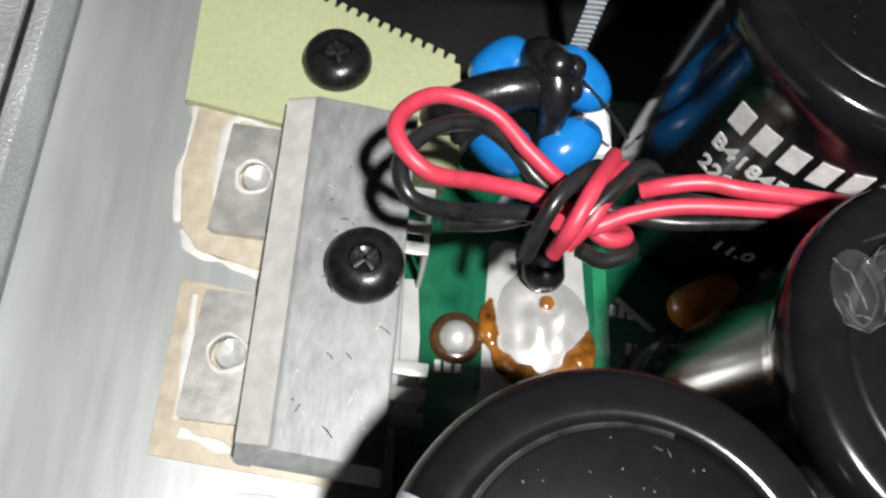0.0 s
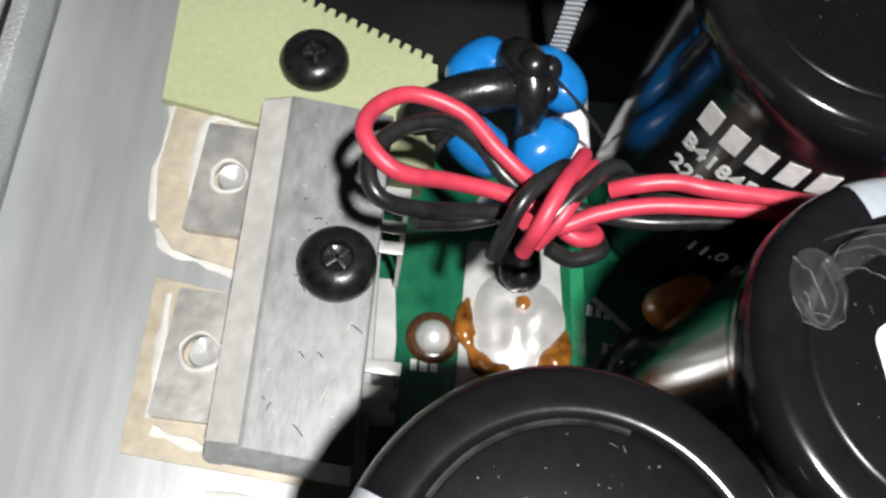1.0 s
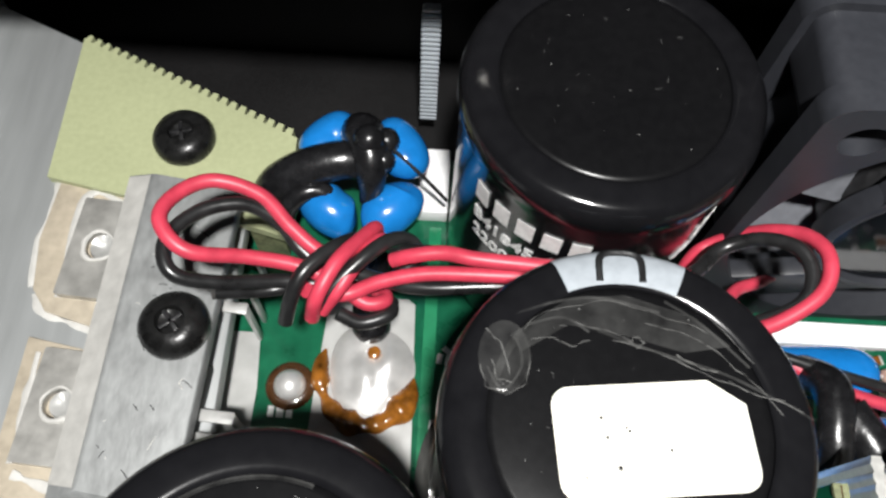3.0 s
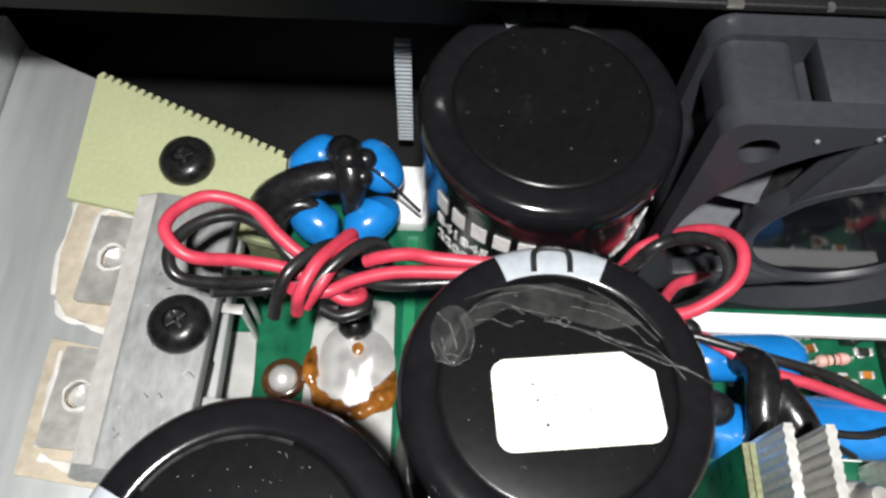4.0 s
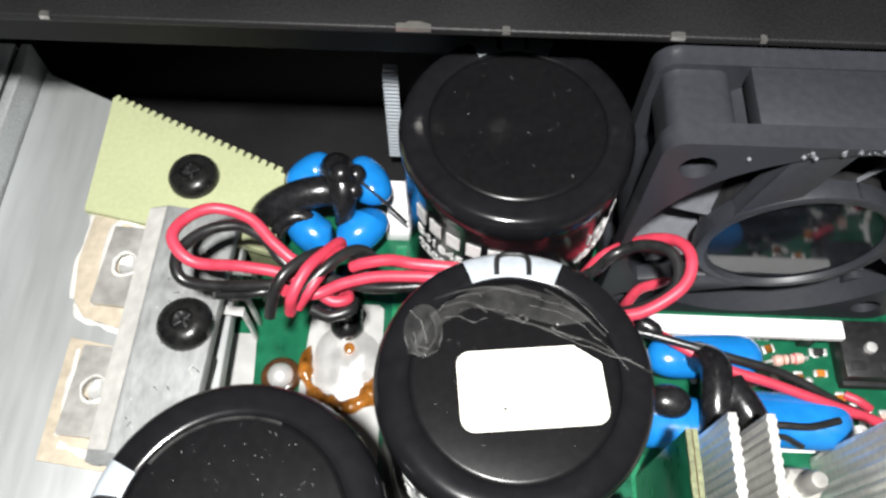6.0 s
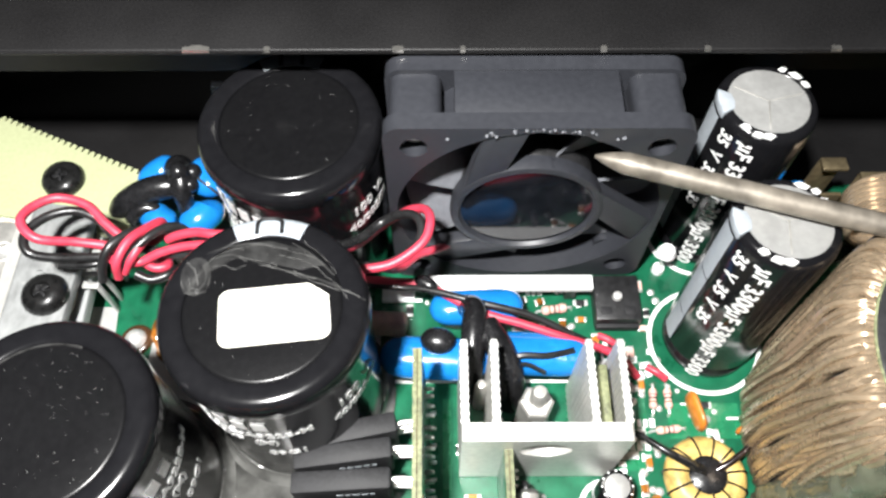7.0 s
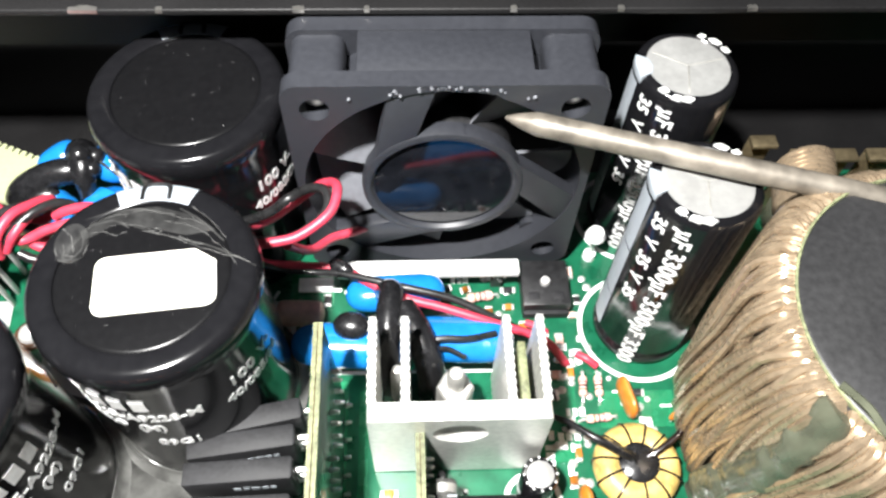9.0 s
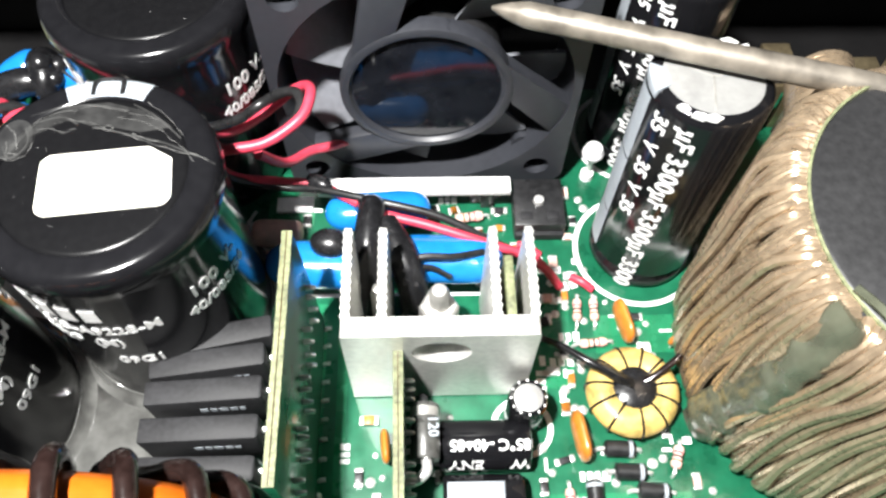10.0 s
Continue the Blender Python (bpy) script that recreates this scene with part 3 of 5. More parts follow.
CREASES = (
    ([(-1.3, 7.0), (2.4, 6.1), (5.0, 5.0), (7.5, 4.0), (11.5, 2.8), (14.4, 1.5)], 0.10),
    ([(-8.9, 7.5), (-7.8, 8.8), (-5.1, 9.9), (-1.6, 10.5), (2.2, 9.8), (7.1, 8.1)], 0.07),
    ([(5.4, 11.0), (7.9, 9.0), (10.7, 5.5)], 0.09),
    ([(-12.1, 7.4), (-10.8, 6.2), (-10.0, 3.5)], 0.14),
    ([(-12.6, 4.2), (-12.0, 2.2), (-10.3, 1.7), (-8.8, 2.7), (-8.3, 4.7)], 0.10),
    ([(-11.6, 4.6), (-11.0, 3.0), (-9.8, 2.8)], 0.12),
    ([(-4.4, 8.3), (-2.1, 8.0), (0.6, 6.7)], 0.08),
    ([(4.2, 5.9), (6.2, 4.9), (7.6, 4.6)], 0.16),
    ([(-8.2, 6.6), (-6.4, 7.0), (-4.8, 6.2), (-3.2, 6.8)], 0.09),
    ([(1.6, 8.6), (4.4, 8.0), (6.6, 7.2)], 0.08),
    ([(7.0, 7.0), (9.2, 5.0), (11.2, 3.4), (12.6, 1.2)], 0.09),
    ([(0.2, 6.9), (0.9, 7.4), (1.5, 6.8), (0.8, 6.3)], 0.11),
    ([(8.4, 3.9), (10.2, 3.0), (13.0, 2.4)], 0.08),
)
rng = random.Random(77)
for run, r in CREASES:
    pts = []
    for (xa, ya), (xb, yb) in zip(run, run[1:]):
        for q in (0, 0.33, 0.66):
            pts.append((xa + (xb - xa) * q + rng.uniform(-0.12, 0.12), ya + (yb - ya) * q + rng.uniform(-0.12, 0.12)))
    pts.append(run[-1])
    lift = [(x, y, (0.12 if math.hypot(x, y) < 12 else 0.3) + rng.uniform(-0.08, 0.08)) for x, y in pts]
    part("crease", tube(lift, lambda q, r=r: 0.62 * r * (0.2 + 0.8 * abs(math.sin(11 * q + 9 * r))), 6, 3), "crease", tape)


def scratches(cx, cy, z, rmax, n, seed, parent):
    rng = random.Random(seed)
    bm = bmesh.new()
    for _ in range(n):
        r, a = rmax * math.sqrt(rng.random()), rng.uniform(0, 6.283)
        x, y, g, l = r * math.cos(a), r * math.sin(a), rng.uniform(0, 3.14), rng.choice((0.02, 0.03, 0.03, 0.04, 0.05, 0.07, 0.3))
        w = 0.012 if l > 0.2 else l * rng.uniform(0.5, 0.9)
        d, m = Vector((math.cos(g), math.sin(g))) * l, Vector((-math.sin(g), math.cos(g))) * w
        p = Vector((x, y))
        join(bm, prism([tuple(p - d - m), tuple(p + d - m), tuple(p + d + m), tuple(p - d + m)], z, z + 0.03))
    part("dust", bm, "dust", parent, "specks of pale dust")


scratches(0, 0, 42.22, 11, 110, 1, c1)
scratches(0, 0, 42.22, 11, 34, 2, c2)
scratches(0, 0, 41.62, 11, 30, 3, c3)
part("worn_edge", ring_arc(11.5, 11.9, 42.1, 42.24, -15, 60, 120), "tape", c1, "dusty scuffed rim")


# ---- cooling fan ----
fan = thing("fan", 90, 48.8, 0.8, "dark grey square cooling fan with glossy hub and chewed rim", "fan")
FACE = pose(0, 0, 0.025, 90)


def fan_part(name, bm, material, parent=fan, label=""):
    """Shapes drawn in the fan's face (x across, y up, z towards the viewer) turned upright."""
    bmesh.ops.transform(bm, matrix=Matrix.Translation((0, 0, 25)) @ Matrix.Rotation(radians(90), 4, "X"), verts=bm.verts)
    return part(name, bm, material, parent, label)


holes = [circle(20 * sx, 20 * sy, 2.3, 20) for sx in (-1, 1) for sy in (-1, 1)]
front_rim = [(x, y if abs(x) > 9 or y < 0 else min(24.35, y + 0.55 * random.random())) for x, y in circle(0, 0, 23.7, 96)]
fan_part("front_flange", plate_holes(round_rect(-25, 25, -25, 25, 3.0), [front_rim, *holes], -3.2, 0), "fan_plastic")
fan_part("rear_flange", plate_holes(round_rect(-25, 25, -25, 25, 3.0), [circle(0, 0, 23.7, 96), *holes], -15, -12), "fan_plastic")
barrel = bmesh.new()
outer = [(x, max(-24.6, min(24.6, y))) for x, y in circle(0, 0, 24.7, 96)]
join(barrel, plate_holes(outer, [circle(0, 0, 23.7, 96)], -12, -3.2))
fan_part("barrel", barrel, "fan_plastic")
for sx in (-1, 1):
    fan_part("corner_web", plate_holes(round_rect(min(sx * 15.5, sx * 24), max(sx * 15.5, sx * 24), 15.5, 24.0, 2.0), [circle(20 * sx, 20, 2.3, 20)], -12, -3.2), "fan_plastic")
    fan_part("corner_web", plate_holes(round_rect(min(sx * 15.5, sx * 24), max(sx * 15.5, sx * 24), -24.0, -15.5, 2.0), [circle(20 * sx, -20, 2.3, 20)], -12, -3.2), "fan_plastic")
fan_part("top_web", block(-13.5, 13.5, 21.5, 24.75, -12.2, -3.0, 0.3), "fan_plastic")
chew = bmesh.new()
rng = random.Random(12)
for _ in range(60):
    x = rng.gauss(0, 6)
    r = rng.uniform(0.15, 0.4)
    b = bmesh.new()
    bmesh.ops.create_icosphere(b, subdivisions=1, radius=r)
    join(chew, b, Matrix.Translation((x, 24.3 - 0.012 * x * x + rng.uniform(-0.2, 0.5), rng.uniform(-0.6, 0.2))))
for x, y in ((-14.6, 22.4), (-8.4, 23.2), (-6.9, 23.0), (13.4, 22.6)):
    b = bmesh.new()
    bmesh.ops.create_icosphere(b, subdivisions=2, radius=0.32)
    join(chew, b, Matrix.Translation((x, y, 0.1)))
fan_part("chewed_rim", chew, "blade", fan, "rough melted rim with pale crumbs")
hub = fan_part("hub", lathe([(0, -3.0), (13.9, -3.0), (14.1, -1.2), (13.9, -0.2), (13.3, 0.05), (12.6, -0.1), (12.3, -0.6), (12.2, -0.9), (0, -0.95)], 64), "fan_plastic", fan)
label_disc = part("hub_label", lathe([(0, -0.02), (12.0, -0.02), (12.0, 0.06), (0, 0.07)], 64), "glass_dark", hub, "glossy dark motor label")
label_disc.matrix_basis = pose(0, 0.0009, 0.025, 90)
fan_part("rotor", lathe([(0, -14.0), (12.0, -14.0), (12.6, -13.0), (12.6, -4.6), (12.2, -4.0), (0, -4.0)], 48), "black")
for a in (0, -120, 120):
    bm = prism([(-13.5, -4.5), (-13.5, 1.5), (-11.4, 7.9), (-4.4, 13.4), (-1.4, 23.9), (-9.0, 22.4)][::-1], -2.9, -0.3, 0.25)
    bmesh.ops.rotate(bm, cent=(0, 0, 0), matrix=Matrix.Rotation(radians(a), 3, "Z"), verts=bm.verts)
    fan_part("strut", bm, "fan_plastic")
for k in range(7):
    bm, rows = bmesh.new(), []
    for i in range(6):
        r = 12.2 + i * (22.8 - 12.2) / 5
        row = []
        for j in range(6):
            s = j / 5
            a = radians(k * 360 / 7 + 30 + 40 * s - 1.2 * i)
            row.append((r * math.cos(a), r * math.sin(a), -11.4 + 6.6 * s + 0.5 * math.sin(3.14 * s)))
        rows.append(row)
    for off in (0.0, 0.7):
        g = [[bm.verts.new((x, y, z + off)) for x, y, z in row] for row in rows]
        for i in range(5):
            for j in range(5):
                bm.faces.new((g[i][j], g[i][j + 1], g[i + 1][j + 1], g[i + 1][j]))
    vs = bm.verts[:]
    m = len(vs) // 2
    rim = [i for i in range(6)] + [i * 6 + 5 for i in range(1, 6)] + [30 + j for j in range(4, -1, -1)] + [i * 6 for i in range(4, 0, -1)]
    bm.verts.ensure_lookup_table()
    for p, q in zip(rim, rim[1:] + rim[:1]):
        bm.faces.new((bm.verts[p], bm.verts[q], bm.verts[m + q], bm.verts[m + p]))
    bmesh.ops.recalc_face_normals(bm, faces=bm.faces[:])
    fan_part("blade", bm, "blade")
for sx in (-1, 1):
    fan_part("bolt", lathe([(1.0, -3.3), (1.9, -3.3), (1.9, -2.6), (0, -2.5)], 18), "steel").location = (sx * 0.020, 0, 0.020)
bridge = thing("white_strip", 0, 0, 0, "white plastic strip on low feet under the fan", "strip")
part("bar", block(70.2, 104.9, 42.4, 45.6, 5.6, 7.2, 0.25), "white", bridge)
for x in (74, 88, 101):
    part("foot", block(x - 1.2, x + 1.2, 43.4, 45.2, 0, 5.6, 0.15), "black", bridge)
tagged(part("white_strip", block(62.0, 68.8, 42.6, 45.8, 0.05, 0.9, 0.25), "white"), "short white plastic strip on the board", "strip")

# ---- black regulator block beside the fan ----
reg = thing("regulator_block", 110.1, 42.0, 0, "black plastic power block with a bright stud", "power component")
part("body", block(-4.6, 4.6, -5.0, 5.0, 0, 4.2, 0.3), "black", reg)
part("step", block(-4.4, 4.4, -5.8, -4.0, 0, 2.0, 0.2), "grey_body", reg)
part("stud", lathe([(0, 4.2), (1.0, 4.2), (0.9, 5.0), (0, 5.2)], 16), "solder", reg)
for dx in (-2.4, 2.4):
    part("lug", block(dx - 1.1, dx + 1.1, -3.8, -2.2, 4.1, 4.35, 0.08), "grey_body", reg)


# ---- two tall electrolytic capacitors ----
def tall_capacitor(x, y, lean_x, lean_y, label):
    t = thing("electrolytic_capacitor", x, y, 0, label, "capacitor", "tall black capacitors", rx=lean_x, ry=lean_y)
    part("can", lathe([(0, 0.2), (8.4, 0.2), (8.8, 0.9), (8.8, 2.6), (8.3, 3.2), (8.3, 3.8), (8.8, 4.4), (8.8, 41.2), (8.5, 42.4), (7.9, 42.9), (7.1, 43.0), (6.9, 42.8)], 56), "sleeve", t)
    disc = part("vent_top", lathe([(7.3, 42.6), (7.2, 42.85), (6.6, 42.92), (0, 42.9)], 48), "cap_top", t, "bare aluminium top with a scored vent")
    for a in (15, 150, 260):
        bm = block(0, 6.4, -0.16, 0.16, 42.88, 42.97, 0.04)
        bmesh.ops.rotate(bm, cent=(0, 0, 0), matrix=Matrix.Rotation(radians(a), 3, "Z"), verts=bm.verts)
        part("score", bm, "tin_mask", t)
    stripe = bmesh.new()
    for k in range(5):
        a0, a1 = radians(168 + 5.2 * k), radians(168 + 5.2 * (k + 1))
        for z0, z1 in ((4.4, 14), (14.25, 27.5), (27.75, 41.0)):
            stripe.faces.new([stripe.verts.new((8.84 * math.cos(a), 8.84 * math.sin(a), z)) for a, z in ((a0, z0), (a1, z0), (a1, z1), (a0, z1))])
    part("polarity_stripe", stripe, "strip", t, "pale grey polarity stripe")
    part("folded_tab", prism([(r * math.cos(radians(g)), r * math.sin(radians(g))) for r, g in ((8.9, 164), (8.9, 174), (8.9, 186), (8.9, 199), (6.6, 197), (6.0, 182), (6.6, 167))], 41.4, 43.2, 0.25), "strip", t)
    rng = random.Random(int(x))
    for a in (28, 45, 62, 228, 246, 258):
        r = rng.uniform(7.6, 8.2)
        w = rng.uniform(0.7, 1.3)
        bm = prism([(-w, -0.5), (w * 0.3, -0.7), (w, 0.2), (w * 0.2, 0.6), (-w * 0.7, 0.4)], 42.75, 43.08)
        bmesh.ops.rotate(bm, cent=(0, 0, 0), matrix=Matrix.Rotation(radians(a + 90), 3, "Z"), verts=bm.verts)
        bmesh.ops.translate(bm, vec=(r * math.cos(radians(a)), r * math.sin(radians(a)), 0), verts=bm.verts)
        part("rim_print", bm, "print", t)
    for text, size, a in (("35  V  35  V  35", 3.5, 206), ("\u00b5F 3300\u00b5F 3300\u00b5F 3300", 4.1, 233)):
        part("print", wrap(letters(text, size), 8.84, a, 40.5, turned=-90), "print", t)
    return t


tall_capacitor(127.8, 34.6, -3, 1.5, "tall black electrolytic capacitor with white print inside a printed ring")
tall_capacitor(130.0, 60.0, -1, 1, "tall black electrolytic capacitor standing behind its twin")
knob = thing("glass_bead", 120.4, 50.2, 0, "small white bead component beside the capacitor", "component")
part("bead", lathe([(0, 6.0), (1.4, 6.4), (2.0, 7.8), (1.5, 9.2), (0, 9.7)], 20), "white", knob)
part("lead", tube([(0, 0, 0), (0.1, 0, 3), (0, 0, 6.4)], 0.45, 8, 4), "solder", knob)
part("collar", lathe([(0.4, 0), (1.3, 0), (1.2, 1.5), (0.4, 1.6)], 16), "white", knob)

# ---- heat sink with four fins ----
sink = thing("heat_sink", 91.3, 7.0, 0, "pale bead-blasted aluminium heat sink with four wavy fins", "heat sink")
bm = plate_holes(round_rect(-13.8, 13.8, 0.4, 25, 0.4), [circle(0.2, 19.0, 4.3, 40, ry=3.6)], 0, 3.0)
bmesh.ops.transform(bm, matrix=Matrix.Translation((0, 3.0, 0)) @ Matrix.Rotation(radians(90), 4, "X"), verts=bm.verts)
part("back_plate", bm, "alu_cast", sink)
for fx in (-13.2, -8.1, 8.0, 13.3):
    ys = [3.0 + 14.4 * k / 36 for k in range(37)]
    left = [(fx - 0.62 - 0.13 * math.sin(k * 1.9), y) for k, y in enumerate(ys)]
    right = [(fx + 0.62 + 0.13 * math.sin(k * 1.9), y) for k, y in enumerate(ys)]
    part("fin", prism(right + left[::-1], 0.4, 24.8), "alu_cast", sink)
part("web", block(-13, 13, 3.0, 5.6, 0.4, 6, 0.3), "alu_cast", sink)
# Disc added inside the hole; its darker grey stands in for the shade there.
bm = lathe([(0, 0), (4.1, 0), (4.1, 0.8), (2.0, 1.2), (0, 1.2)], 32)
bmesh.ops.transform(bm, matrix=Matrix.Translation((0.2, 3.6, 19.0)) @ Matrix.Rotation(radians(90), 4, "X"), verts=bm.verts)
part("plug", bm, "alu_bar", sink, "grey disc added to darken the hole like shade")
stud = thing("steel_stud", 91.4, 17.5, 0, "steel stud with hexagonal base between the fins", "stud")
part("base", lathe([(0, 0), (3.2, 0), (3.2, 12.0), (2.8, 12.6), (2.0, 12.8), (0, 12.8)], 6), "tin_mask", stud, smooth=0)
part("pin", lathe([(0, 12.6), (1.5, 12.8), (1.5, 17), (1.1, 18), (0, 18.2)], 20), "tin_mask", stud)
for x, y, r in ((81.6, 21.0, 1.3), (86.2, 13.0, 1.2), (84.6, 14.5, 0.9)):
    d = thing("tinned_post", x, y, 0, "short tinned post between the fins", "post", "tinned posts")
    part("post", lathe([(0, 0), (r, 0), (r * 0.9, 10), (r * 0.6, 12), (0, 12.3)], 16), "tin_mask", d)
slab = tagged(part("fibre_spacer", block(100.9, 102.2, 10.2, 20.5, 0, 23.2, 0.2), "fr4_edge"), "tan fibre spacer slip between two fins", "spacer")


# ---- plug-in daughter boards ----
def daughter_board(x, y0, y1, top, label, stubs, seed, lean=0.0):
    t = thing("daughter_board", x, y0, 0, label, "circuit board", "upright boards", rz=0.5, ry=lean)
    w = y1 - y0
    part("panel", block(-0.66, 0.66, 0, w, 0.3, top, 0.06), "pcb", t)
    edge = bmesh.new()
    rng = random.Random(seed)
    for k in range(30):
        a, b = w * k / 30, w * (k + 1) / 30
        block(-0.68 - rng.uniform(0, 0.06), 0.68 + rng.uniform(0, 0.06), a, b, top - 0.35, top + rng.uniform(0.0, 0.12), bm=edge)
    part("cut_edge", edge, "fr4_edge", t, "raw sawn fibreglass edge")
    part("copper_layer", block(-0.07, 0.07, 0.2, w - 0.2, top + 0.05, top + 0.14), "burnt", t, "dark inner copper layer in the edge")
    for k in range(stubs):
        for q in range(4):
            y, z = w * (0.1 + 0.82 * k / max(1, stubs - 1)) - 1.1 * q + rng.uniform(-0.2, 0.2), top * (0.62 - 0.055 * q) + rng.uniform(-0.4, 0.4)
            part("solder_stub", tube([(0.7, y, z), (1.5, y, z + 0.1), (2.1, y, z - 0.1)], lambda s: 0.46 - 0.14 * s, 8, 3), "solder", t)
    rail = block(-0.78, -0.74, w * 0.2, w * 0.9, top * 0.3, top * 0.36)
    part("copper_trace", rail, "trace", t)
    for k in range(11):
        y = w * (0.04 + 0.92 * k / 10)
        part("pin", tube([(0.9, y, 0.1), (1.2, y, 0.7), (2.0, y, 0.8)], 0.36, 8, 4), "solder", t)
    return t


daughter_board(71.6, -14.0, 20.4, 31.0, "upright green circuit board with a raw fibreglass edge", 5, 5, -1.5)
b2 = daughter_board(85.6, -30.0, 8.4, 20.0, "upright circuit board standing before the heat sink", 6, 6)


# ---- row of moulded transistors wired to the upright board ----
for k, (y, tilt) in enumerate(((11.2, 11), (7.4, 7), (2.9, 3), (-2.6, 1.5), (-8.2, 0))):
    t = thing("moulded_transistor", 58.4 if k == 0 else 57.6, y, 0, "dark grey moulded transistor lying against the upright board", "transistor", "moulded transistors", rz=tilt, rx=0)
    part("body", prism([(-8.2, -1.75), (7.9, -1.75), (8.3, -1.4), (8.3, 1.5), (7.9, 1.8), (-8.2, 1.8)], 6.5, 16.8, 0.3), "grey_body", t)
    part("mark", bars([1.1, 0.9, 1.2, 1.0, 0.8], 1.2, 0.35, 0.05), "strip", t).matrix_basis = pose(-0.001, -0.0018, 0.0125, 90)
    for dz in (8.6, 11.2, 13.8):
        part("lead", tube([(8.2, 0.3, dz), (10.0, 0.3, dz), (12.6, 0.0, dz - 0.2)], 0.48, 8, 4), "solder", t)
    part("stand", block(-6, 6, -1.2, 1.2, 0, 6.8, 0.2), "black", t)

# ---- axial and small capacitors, diode ----
axial = thing("axial_capacitor", 91.0, -2.3, 4.2, "black sleeved capacitor lying on its side with white print", "capacitor", rz=0)
bm = lathe([(0, 0), (3.4, 0), (3.8, 0.5), (3.8, 13.2), (3.5, 13.8), (3.0, 14.0), (0, 14.0)], 36)
bmesh.ops.rotate(bm, cent=(0, 0, 0), matrix=Matrix.Rotation(radians(90), 3, "Y"), verts=bm.verts)
part("can", bm, "sleeve", axial)
for text, size, start, phi in (("85\u00b0C -40+85", 2.3, 13.7, 4), ("W     ENV", 2.8, 13.6, 52)):
    bm = letters(text, size)
    for v in bm.verts:
        g = radians(phi) + v.co.y / 3.84
        r = 3.84 + v.co.z
        v.co = Vector((start - v.co.x, -r * math.sin(g), r * math.cos(g)))
    part("print", bm, "print", axial)
second = thing("axial_capacitor", 91.5, -10.0, 3.6, "black sleeved capacitor lying beside its twin", "capacitor")
bm = lathe([(0, 0), (3.0, 0), (3.4, 0.5), (3.4, 11.5), (3.0, 12.0), (0, 12.0)], 32)
bmesh.ops.rotate(bm, cent=(0, 0, 0), matrix=Matrix.Rotation(radians(90), 3, "Y"), verts=bm.verts)
part("can", bm, "sleeve", second)
bm = block(0.6, 9, -1.6, 1.6, 3.2, 3.5, 0.1)
part("stripe", bm, "strip", second)
small = thing("small_capacitor", 104.5, 2.9, 0, "small black capacitor with a bare metal top", "capacitor")
part("can", lathe([(0, 0.2), (2.9, 0.2), (3.0, 1), (3.0, 10.4), (2.7, 10.9), (2.3, 11.0), (2.2, 10.9)], 32), "sleeve", small)
part("vent_top", lathe([(2.25, 10.85), (2.1, 10.95), (0, 10.95)], 28), "cap_top", small)
for a in range(0, 360, 30):
    bm = prism([(2.5, -0.16), (2.82, -0.12), (2.82, 0.12), (2.5, 0.16)], 10.85, 10.99)
    bmesh.ops.rotate(bm, cent=(0, 0, 0), matrix=Matrix.Rotation(radians(a), 3, "Z"), verts=bm.verts)
    part("rim_print", bm, "print", small)
diode = thing("diode", 88.9, -5.8, 9.4, "dark grey cylindrical diode with a silver band", "diode")
bm = lathe([(0, 0), (2.0, 0), (2.2, 0.3), (2.2, 8.0), (2.0, 8.3), (0, 8.3)], 28)
bmesh.ops.rotate(bm, cent=(0, 0, 0), matrix=Matrix.Rotation(radians(-90), 3, "X"), verts=bm.verts)
part("body", bm, "diode_grey", diode)
bm = lathe([(2.0, 6.2), (2.24, 6.2), (2.24, 7.6), (2.0, 7.6)], 28)
bmesh.ops.rotate(bm, cent=(0, 0, 0), matrix=Matrix.Rotation(radians(-90), 3, "X"), verts=bm.verts)
part("band", bm, "tin_mask", diode)
part("lead", tube([(0, 8.2, 0), (0, 9.2, 0.1), (-0.4, 9.8, -1.5), (-0.6, 10, -9.3)], 0.55, 8, 5), "wire_black", diode)
part("lead", tube([(0.2, 0, 0), (0.2, -1.4, 0), (-1.0, -2.6, -0.4), (-2.6, -3.0, -1.0), (-3.0, -3.2, -9.3)], 0.8, 10, 6), "solder", diode)
bm = letters("120", 2.1)
bmesh.ops.transform(bm, matrix=Matrix.Translation((0.6, 6.0, 2.2)) @ Matrix.Rotation(radians(-90), 4, "Z"), verts=bm.verts)
part("print", bm, "strip", diode)


# ---- blue coated chokes with black sleeved leads ----
def lobe(x0, y0, x1, y1, r, z, squash=0.8, blunt=5):
    """A rounded bar from end to end, resting near z."""
    d = Vector((x1 - x0, y1 - y0, 0))
    n = 14
    pts = [Vector((x0, y0, z)) + d * k / n for k in range(n + 1)]
    bm = tube(pts, lambda s: r * (max(0.02, 1 - abs(2 * s - 1) ** blunt)) ** 0.5, 20, 3)
    for v in bm.verts:
        v.co.z = z + (v.co.z - z) * squash
    return bm


choke = thing("blue_choke", 0, -0.8, 3.0, "blue epoxy-coated choke with black sleeved turns", "choke")
part("core", lobe(62.6, 28.8, 83.5, 27.6, 4.2, 5.0), "blue", choke)
part("core", lobe(82.0, 29.5, 102.5, 28.6, 4.3, 5.0), "blue", choke)
part("core", lobe(72.0, 38.6, 90.5, 39.6, 3.6, 4.6), "blue", choke)
part("sleeve", tube([(79.6, 38.5, 6), (80.6, 35.5, 10.5), (80.2, 31, 11.0), (80.0, 26.5, 9.0), (79.8, 24.0, 3.0), (79.8, 23.6, -3.0)], lambda s: 2.5 - 0.5 * s, 14, 8), "shrink", choke, "black heat-shrink turn")
